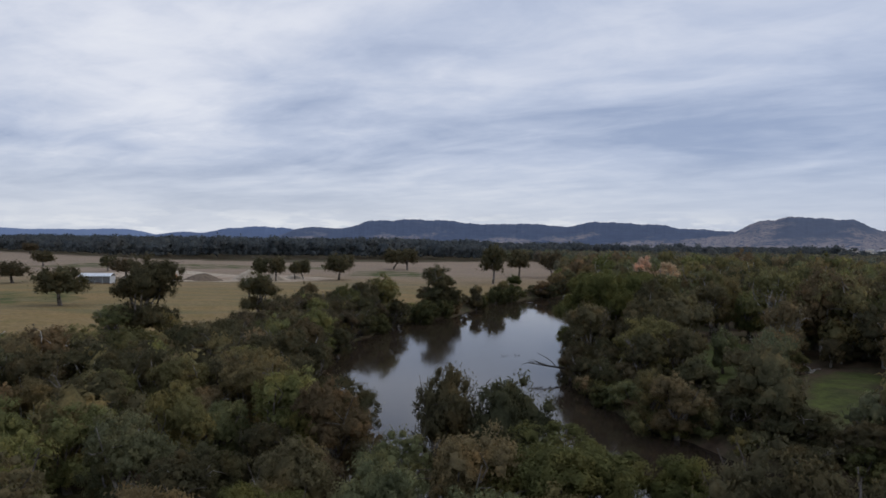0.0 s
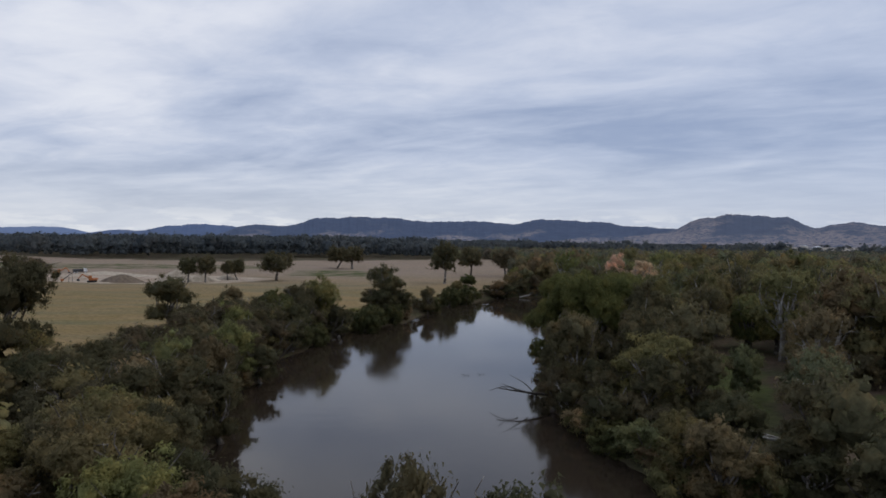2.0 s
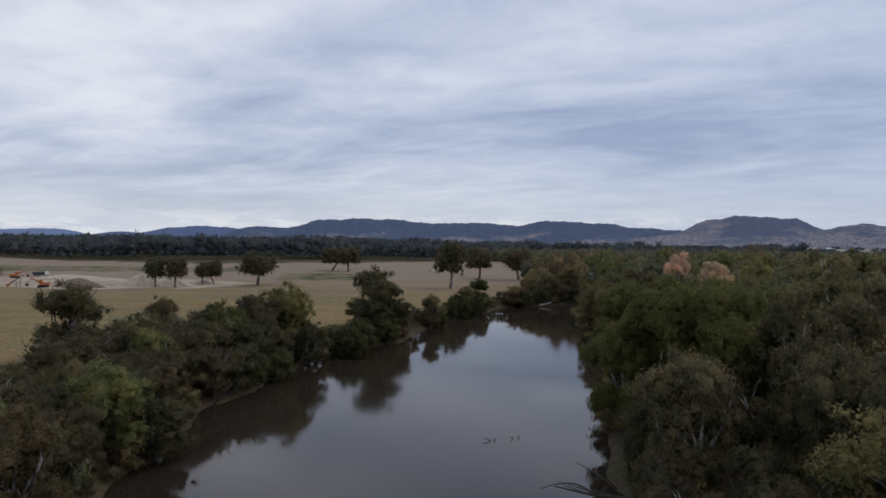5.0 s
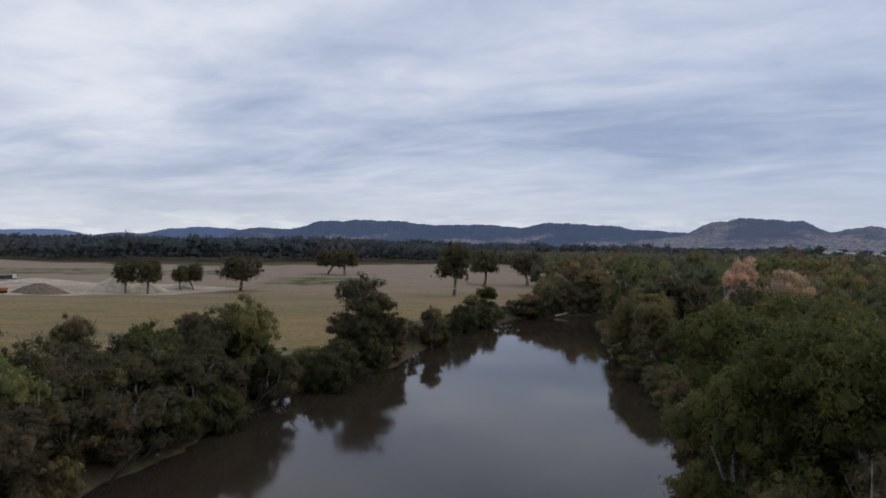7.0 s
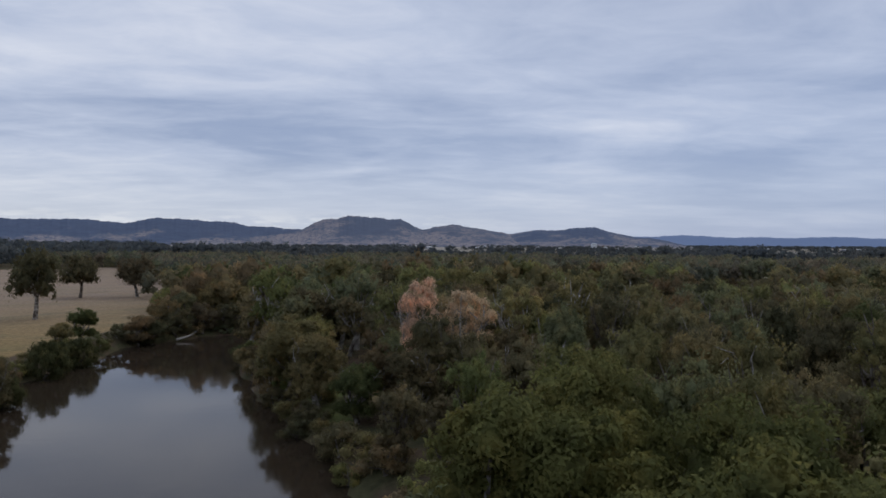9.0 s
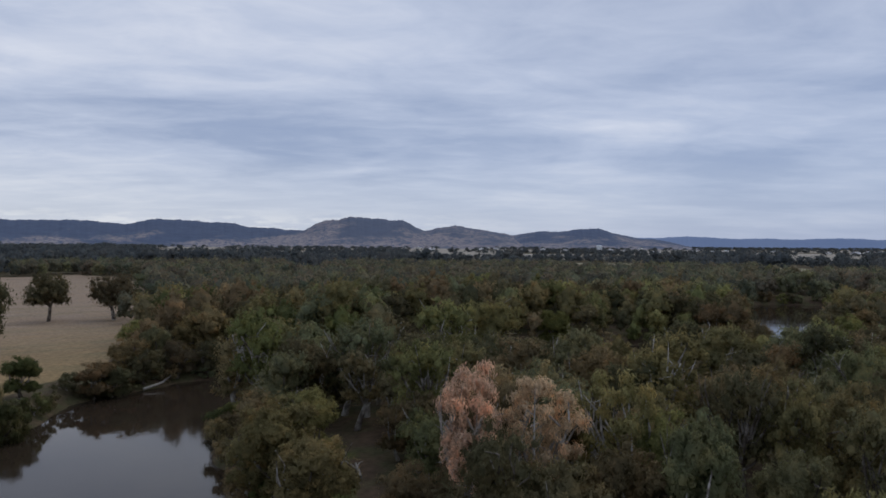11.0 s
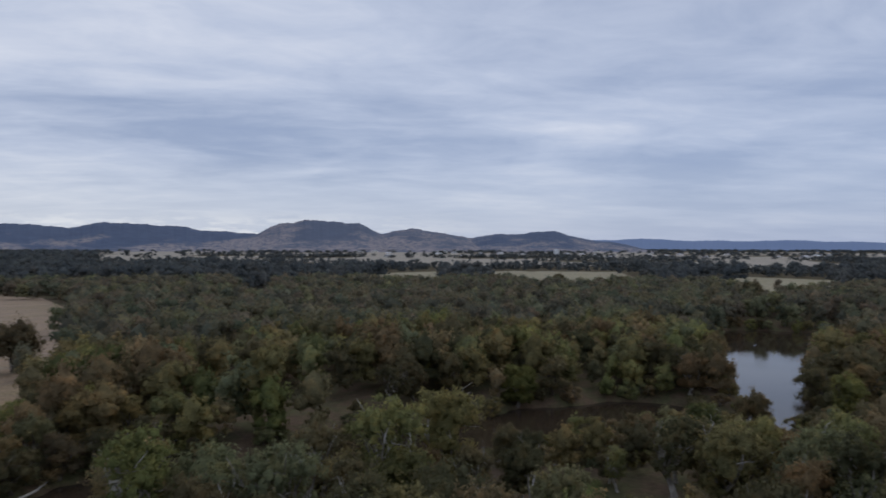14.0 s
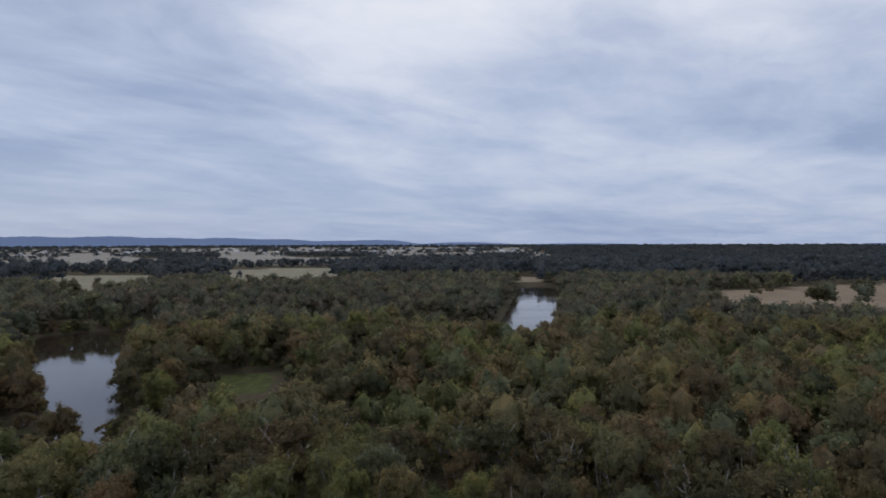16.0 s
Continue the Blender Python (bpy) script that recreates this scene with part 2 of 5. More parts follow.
m = Mat("ground_cover", 0.95, 0.1)
cov = m.attribute("cover")
fine, broad_n = m.noise(0.9, 6), m.noise(0.03, 4)
litter = m.mix(m.ramp(m.noise(0.16, 4), (0.40, 0.0), (0.62, 1.0)), (0.098, 0.068, 0.044), (0.078, 0.074, 0.036))
where = m.n.new("ShaderNodeSeparateXYZ")
m.l.new(m.position(), where.inputs[0])
# dry grass turns paler and pinker northward, y 300 to 470
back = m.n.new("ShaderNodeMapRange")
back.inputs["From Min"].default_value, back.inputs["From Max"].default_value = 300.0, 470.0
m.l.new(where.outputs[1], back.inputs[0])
dry = m.mix(m.ramp(broad_n, (0.35, 0.0), (0.65, 1.0)), (0.262, 0.175, 0.070), (0.215, 0.158, 0.060))
bands = m.ramp(m.noise(0.05, 5, stretch=(0.25, 1.8, 1.0)), (0.46, 0.0), (0.64, 1.0))
dry = m.mix(bands, dry, (0.160, 0.142, 0.066))
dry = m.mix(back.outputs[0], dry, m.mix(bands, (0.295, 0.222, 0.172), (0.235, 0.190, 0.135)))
east = m.n.new("ShaderNodeMapRange")
east.inputs["From Min"].default_value, east.inputs["From Max"].default_value = 330.0, 430.0
m.l.new(where.outputs[0], east.inputs[0])
northern = m.n.new("ShaderNodeMapRange")
northern.inputs["From Min"].default_value, northern.inputs["From Max"].default_value = 40.0, 180.0
m.l.new(where.outputs[1], northern.inputs[0])
dry = m.mix(east.outputs[0], dry, m.mix(bands, (0.275, 0.210, 0.150), (0.235, 0.185, 0.125)))
dry = m.mix(m.math("MULTIPLY", east.outputs[0], northern.outputs[0]), dry, m.mix(bands, (0.285, 0.270, 0.195), (0.235, 0.235, 0.155)))
dry = m.mix(m.ramp(m.noise(0.4, 4, stretch=(0.3, 1.0, 1.0)), (0.35, 0.5), (0.65, 0.0)), dry, (0.305, 0.212, 0.112))
# dry ground turns paler from 1250 to 1650 m off the origin
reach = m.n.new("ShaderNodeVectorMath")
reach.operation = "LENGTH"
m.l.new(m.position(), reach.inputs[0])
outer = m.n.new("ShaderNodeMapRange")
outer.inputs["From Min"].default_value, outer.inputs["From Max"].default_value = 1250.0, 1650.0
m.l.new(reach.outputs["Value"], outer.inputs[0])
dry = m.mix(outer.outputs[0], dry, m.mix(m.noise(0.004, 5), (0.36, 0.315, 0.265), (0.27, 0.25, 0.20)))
green = m.mix(m.ramp(m.noise(0.25, 4), (0.35, 0.0), (0.7, 1.0)), (0.062, 0.068, 0.024), (0.098, 0.116, 0.032))
dirt = m.mix(m.ramp(m.noise(0.12, 5), (0.35, 0.0), (0.65, 1.0)), (0.50, 0.41, 0.31), (0.33, 0.235, 0.16))
wob = m.math("MULTIPLY", m.math("SUBTRACT", m.noise(0.11, 4), 0.5), 0.9)


def edged(s):
    return m.ramp(m.math("ADD", s, wob), (0.38, 0.0), (0.62, 1.0))


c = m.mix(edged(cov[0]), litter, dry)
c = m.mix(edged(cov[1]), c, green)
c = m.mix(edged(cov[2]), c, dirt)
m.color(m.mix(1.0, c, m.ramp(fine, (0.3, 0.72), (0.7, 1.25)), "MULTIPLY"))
m.bump(m.noise(1.4, 6), 0.6, 0.3)
ground_mat = m.m

m = Mat("murky_river_water", 0.045, 0.5)
m.b.inputs["IOR"].default_value = 1.33
m.color(m.mix(m.noise(0.03, 3), (0.028, 0.020, 0.0135), (0.040, 0.029, 0.020)))
m.put(m.b.inputs["Roughness"], m.ramp(m.noise(0.02, 3, stretch=(1.0, 0.5, 1.0)), (0.4, 0.03), (0.65, 0.12)))
m.bump(m.noise(0.55, 3, stretch=(1.0, 0.7, 1.0)), 0.10, 0.12)
water_mat = m.m

def hill_material(name, woods, bare, cover):
    """Wooded slopes with bare clearings that are dotted with trees; cover shifts the share of woods."""
    m = Mat(name, 0.95, 0.05)
    sep = m.n.new("ShaderNodeSeparateXYZ")
    m.l.new(m.position(), sep.inputs[0])
    high = m.n.new("ShaderNodeMapRange")
    high.inputs["From Min"].default_value, high.inputs["From Max"].default_value = 20.0, 110.0
    high.inputs["To Min"].default_value, high.inputs["To Max"].default_value = -0.13 + cover, 0.09 + cover
    m.l.new(sep.outputs[2], high.inputs[0])
    wooded = m.ramp(m.math("ADD", m.noise(0.0034, 6, 0.62, stretch=(1.0, 1.0, 1.6)), high.outputs[0]), (0.44, 0.0), (0.56, 1.0))
    dots = m.ramp(m.noise(0.045, 3, 0.7), (0.50, 0.0), (0.57, 1.0))
    light = m.mix(m.noise(0.006, 4), bare, tuple(c * 0.78 for c in bare))
    dotted = m.mix(dots, light, tuple(c * 1.05 for c in woods))
    m.color(m.mix(wooded, dotted, m.mix(m.noise(0.02, 5), tuple(c * 0.8 for c in woods), tuple(c * 1.25 for c in woods))))
    m.bump(m.noise(0.03, 4), 0.5, 10.0)
    return m.m


# distance haze is painted into these hill colours as a blue cast
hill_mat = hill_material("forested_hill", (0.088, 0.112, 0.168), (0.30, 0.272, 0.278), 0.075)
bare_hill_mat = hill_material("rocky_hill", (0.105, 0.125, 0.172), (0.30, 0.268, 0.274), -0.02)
hazy_hill_mat = hill_material("hazy_forested_hill", (0.120, 0.160, 0.255), (0.15, 0.19, 0.28), 0.1)
# farthest range: base colour is mostly painted air haze
m = Mat("hazy_range", 0.95, 0.0)
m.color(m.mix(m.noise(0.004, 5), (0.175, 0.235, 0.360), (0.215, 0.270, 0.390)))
hazy_range_mat = m.m


def plain(name, rgb, rough=0.7, metal=0.0, grain=1.5, amount=0.25):
    p = Mat(name, rough)
    p.b.inputs["Metallic"].default_value = metal
    p.color(p.mix(1.0, rgb, p.ramp(p.noise(grain, 5), (0.3, 1.0 - amount), (0.7, 1.0 + amount)), "MULTIPLY"))
    return p.m


white_steel = plain("white_painted_steel", (0.72, 0.73, 0.74), 0.45)
shed_wall = plain("pale_sheet_steel", (0.55, 0.57, 0.58), 0.5)
digger_paint = plain("orange_machine_paint", (0.42, 0.15, 0.05), 0.5)
truck_dark = plain("dark_machine_steel", (0.05, 0.05, 0.055), 0.6)
rubber = plain("black_rubber", (0.025, 0.025, 0.027), 0.85)
soil_brown = plain("brown_soil", (0.17, 0.125, 0.085), 0.95, 0, 0.8, 0.4)
sand_pale = plain("pale_sand", (0.46, 0.38, 0.28), 0.95, 0, 0.5, 0.3)
roof_mats = [plain("pale_roof", (0.62, 0.63, 0.64), 0.5), plain("grey_roof", (0.32, 0.33, 0.35), 0.5), plain("terracotta_roof", (0.30, 0.17, 0.12), 0.7)]
house_wall = plain("rendered_wall", (0.62, 0.58, 0.52), 0.8)
glass_dark = plain("dark_window_glass", (0.03, 0.035, 0.04), 0.1)


# ---- plan ----
def smooth(v):
    v = np.clip(v, 0.0, 1.0)
    return v * v * (3 - 2 * v)


# river: middle line and half width
RIVER_A = [(150, -12, 18), (110, 8, 18), (58, 38, 18), (24, 64, 17), (7, 86, 22), (0, 118, 22), (2, 160, 25), (14.5, 198, 28.2), (27, 232, 21.3), (37, 278, 19), (54, 306, 16), (68, 317, 13)]
RIVER_B = [(68, 317, 13), (88, 314, 12), (112, 309, 14), (142, 306, 16), (172, 306, 15), (198, 299, 14), (211, 277, 9), (226, 273, 9), (266, 297, 11), (292, 311, 14), (340, 335, 20), (388, 352, 28), (410, 332, 20), (430, 285, 18)]
SPUR = [(186, 254, 3.5), (200, 262, 5), (214, 271, 6)]
RIVER_C = [(430, 285, 18), (408, 225, 14), (392, 172, 14), (345, 152, 13), (420, 138, 15), (502, 122, 18), (600, 106, 19), (690, 92, 20), (755, 86, 20)]
FAR_POOL = [(244, 677, 12), (279, 742, 15), (406, 1018, 15)]
PUDDLE = [(148, 281, 3.5), (157, 275, 3.5)]
PADDOCK = [(-1500, 60), (-112, 94), (-72, 105), (-54, 108), (-45, 120), (-42, 140), (-41, 165), (-39, 190), (-31, 206), (-17, 222), (-3, 245), (8, 288), (28, 320), (44, 338), (60, 362), (70, 400), (82, 440), (100, 500), (128, 670), (132, 790), (108, 860), (-30, 770), (-160, 705), (-300, 750), (-720, 1100), (-1500, 1300)]
EAST_PADDOCK = [(612, 14), (500, 18), (428, 38), (372, -20), (370, -270), (780, -350), (735, -240), (650, -60)]
NORTH_FIELD = [(400, 745), (600, 1080), (740, 1080), (455, 700)]
MID_FIELD = [(490, 640), (800, 1050), (960, 880), (600, 570)]
RIGHT_FIELD = [(640, 366), (1150, 530), (1190, 345), (660, 272)]
OUTER_FIELD = [(565, 480), (957, 702), (970, 560), (599, 410)]
RIVER_FIELD = [(790, 120), (905, 128), (905, 62), (800, 70)]
BANK_FIELD = [(470, 430), (545, 490), (575, 440), (505, 400)]
GRASS_NEAR = [(40, 105), (46, 105), (67, 149), (59, 156), (48, 130)]
GRASS_SIDE = [(45, 82), (50, 80), (74, 117), (68, 119), (54, 101)]
CREEK_SIDE = [(112, 296), (200, 292), (204, 272), (150, 278), (118, 282)]
GRASS_MID = [(132, 271), (140, 266), (124, 249), (117, 254)]
GRASS_FAR = [(248, 236), (250, 249), (270, 254), (274, 240)]
LOG_CLEARING = [(224, 233), (233, 243), (250, 248), (258, 240), (246, 231), (235, 226)]
BARE_BANK = [(106, 374), (100, 352), (119, 334), (153, 319), (165, 330), (140, 345), (122, 376)]
POINT_BANK = [(47, 209), (49, 208), (58, 231), (69, 253), (66, 256), (54, 234)]
CROP = [(-64, 428), (-8, 424), (2, 510), (-70, 525)]
GREEN_FEED = [(-190, 280), (-151, 293), (-123, 239), (-130, 222), (-165, 212)]
PIT = [(-225, 385), (-220, 452), (-150, 448), (-95, 432), (-62, 405), (-78, 366), (-130, 358), (-160, 372)]
OLIVE_FEED = [(-340, 500), (-310, 640), (-95, 600), (-72, 525)]


def to_line(x, y, line):
    """Distance from the edge of a channel; less than nothing inside it."""
    best = np.full(np.shape(x), 1e9)
    for (ax, ay, aw), (bx, by, bw) in zip(line, line[1:]):
        dx, dy = bx - ax, by - ay
        k = np.clip(((x - ax) * dx + (y - ay) * dy) / (dx * dx + dy * dy), 0, 1)
        best = np.minimum(best, np.hypot(x - ax - k * dx, y - ay - k * dy) - aw - k * (bw - aw))
    return best


def from_water(x, y):
    d = np.minimum(to_line(x, y, RIVER_A), to_line(x, y, RIVER_B))
    d = np.minimum(d, to_line(x, y, SPUR))
    d = np.minimum(np.minimum(d, to_line(x, y, RIVER_C)), np.minimum(to_line(x, y, FAR_POOL), to_line(x, y, PUDDLE)))
    return d + 1.6 * np.sin(x * 0.19 + 1.3 * np.sin(y * 0.11)) * np.sin(y * 0.17 + 0.5) + 0.6 * np.sin(x * 0.6 + y * 0.45)


def inside(x, y, poly):
    """Distance to the outline of a polygon, more than nothing inside it."""
    x, y = np.asarray(x, float), np.asarray(y, float)
    hit, best = np.zeros(x.shape, bool), np.full(x.shape, 1e9)
    for (ax, ay), (bx, by) in zip(poly, poly[1:] + poly[:1]):
        if ay != by:
            hit ^= ((ay > y) != (by > y)) & (x < (bx - ax) * (y - ay) / (by - ay) + ax)
        dx, dy = bx - ax, by - ay
        k = np.clip(((x - ax) * dx + (y - ay) * dy) / (dx * dx + dy * dy), 0, 1)
        best = np.minimum(best, np.hypot(x - ax - k * dx, y - ay - k * dy))
    return np.where(hit, best, -best)


FIELDS = [PADDOCK, EAST_PADDOCK, NORTH_FIELD, MID_FIELD, RIGHT_FIELD, OUTER_FIELD, RIVER_FIELD, BANK_FIELD]
FAR_LEFT_BANK = [(-24, 222), (-8, 205), (12, 222), (24, 275), (42, 308), (58, 326), (56, 345), (70, 400), (-60, 380)]
LAWNS = [GRASS_NEAR, GRASS_SIDE, GRASS_MID, GRASS_FAR, POINT_BANK]


def pale_plain(x, y):
    """Dry open country in front of the hills, broken by tree belts; more than nothing where it is open."""
    r, a = np.hypot(x, y), np.degrees(np.arctan2(x, y))
    band = np.minimum(r - 1400, 4000 - r) / 400
    return np.where((a > 12) & (a < 94), np.clip(band, -1, 1), -1) * 0.75 + 0.8 * np.sin(x * 0.006 + 2 * np.sin(y * 0.004)) * np.sin(y * 0.0075 + 1.0) - 0.42


def height(x, y):
    x, y = np.asarray(x, float), np.asarray(y, float)
    d = from_water(x, y)
    r = np.hypot(x - 50, y - 200)
    z = np.where(d < 0, np.maximum(-2.0, d * 0.5), 2.3 * smooth(d / 5.0) + 1.2 * smooth(d / 40.0))
    roll = 0.30 * np.sin(x * 0.07 + 0.9) * np.sin(y * 0.06) + 0.16 * np.sin(x * 0.21 + y * 0.13)
    z = z + roll * smooth(d / 12.0) + 22.0 * smooth((r - 500) / 4600) ** 1.2
    return z


def grid_line(lo, a, b, hi, step, grow):
    core = list(np.arange(a, b + 0.1, step))
    s, v = step, core[-1]
    while v < hi:
        s = min(s * grow, 130)
        v += s
        core.append(min(v, hi))
    s, v = step, core[0]
    while v > lo:
        s = min(s * grow, 130)
        v -= s
        core.insert(0, max(v, lo))
    return np.array(core)


def mesh_np(name, verts, quads=None, tris=None, material=None, normals=None):
    """A mesh from arrays of places, quads and triangles."""
    me = bpy.data.meshes.new(name)
    nq, nt = (0 if quads is None else len(quads)), (0 if tris is None else len(tris))
    loops = np.concatenate([np.ravel(quads) if nq else [], np.ravel(tris) if nt else []]).astype(np.int32)
    me.vertices.add(len(verts))
    me.vertices.foreach_set("co", np.ravel(verts).astype(np.float32))
    me.loops.add(len(loops))
    me.loops.foreach_set("vertex_index", loops)
    me.polygons.add(nq + nt)
    me.polygons.foreach_set("loop_start", np.concatenate([np.arange(nq) * 4, nq * 4 + np.arange(nt) * 3]).astype(np.int32))
    flags = np.zeros(nq + nt, bool)
    flags[:] = normals is not None
    me.polygons.foreach_set("use_smooth", flags)
    me.update(calc_edges=True)
    if normals is not None:
        me.attributes.new("custom_normal", "FLOAT_VECTOR", "POINT").data.foreach_set("vector", np.ravel(normals).astype(np.float32))
    if material:
        me.materials.append(material)
    return me


gx, gy = grid_line(-3300, -112, 440, 4700, 3.4, 1.07), grid_line(-2600, 34, 420, 4700, 3.4, 1.07)
X, Y = np.meshgrid(gx, gy)
Z = height(X, Y)
nx, ny = len(gx), len(gy)
ids = np.arange(nx * ny).reshape(ny, nx)
quads = np.stack([ids[:-1, :-1], ids[:-1, 1:], ids[1:, 1:], ids[1:, :-1]], -1).reshape(-1, 4)
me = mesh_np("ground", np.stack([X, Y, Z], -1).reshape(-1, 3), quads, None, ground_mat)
me.polygons.foreach_set("use_smooth", np.ones(len(quads), bool))
cover = np.zeros((ny, nx, 4))
soft_edge = 5.0
cover[..., 0] = np.max([smooth(inside(X, Y, p) / soft_edge + 0.5) for p in FIELDS] + [smooth(pale_plain(X, Y) * 3 + 0.5)], axis=0)
cover[..., 1] = np.max([smooth((inside(X, Y, p) + 1.5) / soft_edge + 0.5) * (0.6 if p in (GRASS_NEAR, GRASS_SIDE, POINT_BANK) else 1.0) for p in LAWNS], axis=0)
cover[..., 1] = np.maximum(cover[..., 1], 0.56 * smooth(inside(X, Y, CROP) / 40 + 0.5))
cover[..., 1] = np.maximum(cover[..., 1], 0.5 * smooth(inside(X, Y, OLIVE_FEED) / 24 + 0.5))
cover[..., 1] = np.maximum(cover[..., 1], 0.52 * smooth(inside(X, Y, GREEN_FEED) / 14 + 0.5))
cover[..., 2] = smooth(inside(X, Y, PIT) / 9 + 0.5)
cover[..., 3] = 1
att = me.color_attributes.new("cover", "FLOAT_COLOR", "POINT")
att.data.foreach_set("color", cover.astype(np.float32).ravel())
ground = tagged(new("ground", me), "dry grass paddock and leaf-littered river flat", "ground", kind="structure")

water_me = mesh_np("water", np.array([(-70, -80, 0), (900, -80, 0), (900, 960, 0), (-70, 960, 0)], float), np.array([[0, 1, 2, 3]]), None, water_mat)
tagged(new("water", water_me), "still brown murky river water reflecting trees", "water", kind="structure")


# ---- hills on the skyline ----
def hill(name, label, mounds, near, far, material, seed, rough=0.16):
    """A range as one sheet: mounds of (bearing, half width in degrees, rise in degrees, flatness) seen from the river."""
    a0, a1 = min(b - 2.4 * w for b, w, _, _ in mounds), max(b + 2.4 * w for b, w, _, _ in mounds)
    na, nr = int((a1 - a0) * 14), 22
    A, R = np.meshgrid(np.linspace(a0, a1, na), np.linspace(near, far, nr))
    k = (R - near) / (far - near)
    top = np.zeros(A.shape)
    for b, w, rise, flat in mounds:
        top += (1.07 * rise * np.exp(-np.abs((A - b) / w) ** flat)) ** 5
    top = top**0.2
    for i in range(5):
        top *= 1 + 0.012 * 0.85**i * np.sin(A * 2.1 * 2.1**i + seed + 2 * i)
    crest = 0.72
    form = np.where(k < crest, smooth(k / crest), 1 - 0.5 * smooth((k - crest) / (1 - crest)))
    x, y = R * np.sin(np.radians(A)), R * np.cos(np.radians(A))
    wave = np.zeros(A.shape)
    for i in range(6):
        f, p = 0.0022 * 1.9**i, seed * 1.7 + i * 2.1
        wave += 0.6**i * np.sin(f * x + p + 1.4 * np.sin(f * y * 0.8 + p)) * np.cos(f * y * 1.1 - p)
    rcrest = near + crest * (far - near)
    z = 22 * smooth((R - 500) / 4600) ** 1.2 - 3 + rcrest * np.tan(np.radians(top)) * form * (1 + rough * wave * (1.15 - form * 0.8))
    z = np.where((k == 0) | (k == 1), z - 30, z)
    i = np.arange(na * nr).reshape(nr, na)
    q = np.stack([i[:-1, :-1], i[:-1, 1:], i[1:, 1:], i[1:, :-1]], -1).reshape(-1, 4)
    me = mesh_np(name, np.stack([x, y, z], -1).reshape(-1, 3), q, None, material)
    me.polygons.foreach_set("use_smooth", np.ones(len(q), bool))
    return tagged(new(name, me), label, "hill", kind="structure")


# the farther the range, the more haze blue its material holds
hill("hill_west", "far mountain range tinted pale blue for haze, under cloud", [(-40, 6.78, 0.70, 2.2), (-34, 6.78, 0.79, 2.2), (-28, 5.16, 0.74, 2.2), (-25, 3.11, 0.82, 2.2), (-22.8, 2.73, 0.15, 2.2), (-20.5, 2.78, 0.58, 2.2)], 4400, 4860, hazy_range_mat, 1, 0.05)
hill("hill_blue", "wooded hill tinted blue for haze in front of the far range", [(-21.9, 1.7, 0.53, 2.2), (-20.6, 1.97, 0.71, 2.2), (-18.8, 2.24, 0.65, 2.2), (-17, 2.35, 1.01, 2.2), (-15, 2.46, 1.20, 2.2), (-13, 2.14, 1.10, 2.2), (-11.6, 1.81, 0.86, 2.2)], 4150, 4700, hazy_hill_mat, 6, 0.06)
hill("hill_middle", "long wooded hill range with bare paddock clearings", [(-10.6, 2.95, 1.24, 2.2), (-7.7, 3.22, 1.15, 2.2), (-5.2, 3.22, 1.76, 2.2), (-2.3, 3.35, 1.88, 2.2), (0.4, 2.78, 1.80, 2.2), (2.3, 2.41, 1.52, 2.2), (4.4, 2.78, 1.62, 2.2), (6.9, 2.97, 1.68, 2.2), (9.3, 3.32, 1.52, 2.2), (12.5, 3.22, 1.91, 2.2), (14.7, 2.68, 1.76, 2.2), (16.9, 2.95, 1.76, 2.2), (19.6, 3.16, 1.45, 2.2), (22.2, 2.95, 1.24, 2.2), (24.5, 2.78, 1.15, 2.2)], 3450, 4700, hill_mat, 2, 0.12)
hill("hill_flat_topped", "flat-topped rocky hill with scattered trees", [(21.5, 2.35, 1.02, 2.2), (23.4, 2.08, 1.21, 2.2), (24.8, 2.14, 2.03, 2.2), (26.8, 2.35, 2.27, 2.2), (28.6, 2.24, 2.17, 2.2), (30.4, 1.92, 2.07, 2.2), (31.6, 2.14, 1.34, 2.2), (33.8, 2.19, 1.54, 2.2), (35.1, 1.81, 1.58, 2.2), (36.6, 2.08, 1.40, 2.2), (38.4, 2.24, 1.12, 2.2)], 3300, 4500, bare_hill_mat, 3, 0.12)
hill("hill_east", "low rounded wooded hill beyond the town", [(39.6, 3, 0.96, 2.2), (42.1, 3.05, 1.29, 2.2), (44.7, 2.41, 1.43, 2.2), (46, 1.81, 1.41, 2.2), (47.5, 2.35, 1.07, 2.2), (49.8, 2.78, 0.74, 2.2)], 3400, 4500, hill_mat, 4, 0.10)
hill("hill_far_east", "low wooded ridge tinted blue for haze along the horizon", [(49, 4.1, 0.79, 2.2), (53, 4.57, 0.89, 2.2), (58, 5.05, 0.74, 2.2), (63, 4.57, 0.76, 2.2), (67, 4.1, 0.68, 2.2), (71, 4.1, 0.67, 2.2), (75, 4.57, 0.59, 2.2), (80, 4.1, 0.47, 2.2), (83, 3.4, 0.50, 2.6), (90, 5, 0.32, 2.2), (99, 7, 0.22, 2.2), (120.4, 1.3, 0.2, 6)], 4200, 4750, hazy_range_mat, 5, 0.06)


# ---- trees ----
def part(name, bm, material, parent, label=""):
    """Links a bmesh as one mesh object under a thing or part."""
    me = bpy.data.meshes.new(name)
    bm.to_mesh(me)
    bm.free()
    me.materials.append(material)
    ob = new(name, me)
    ob.parent = parent
    if label:
        ob["label"] = label
    return ob


def ball(level):
    b = bmesh.new()
    bmesh.ops.create_icosphere(b, subdivisions=level, radius=1.0)
    v, t = np.array([v.co[:] for v in b.verts]), np.array([[v.index for v in f.verts] for f in b.faces])
    b.free()
    return v, t


BALL = ball(1)


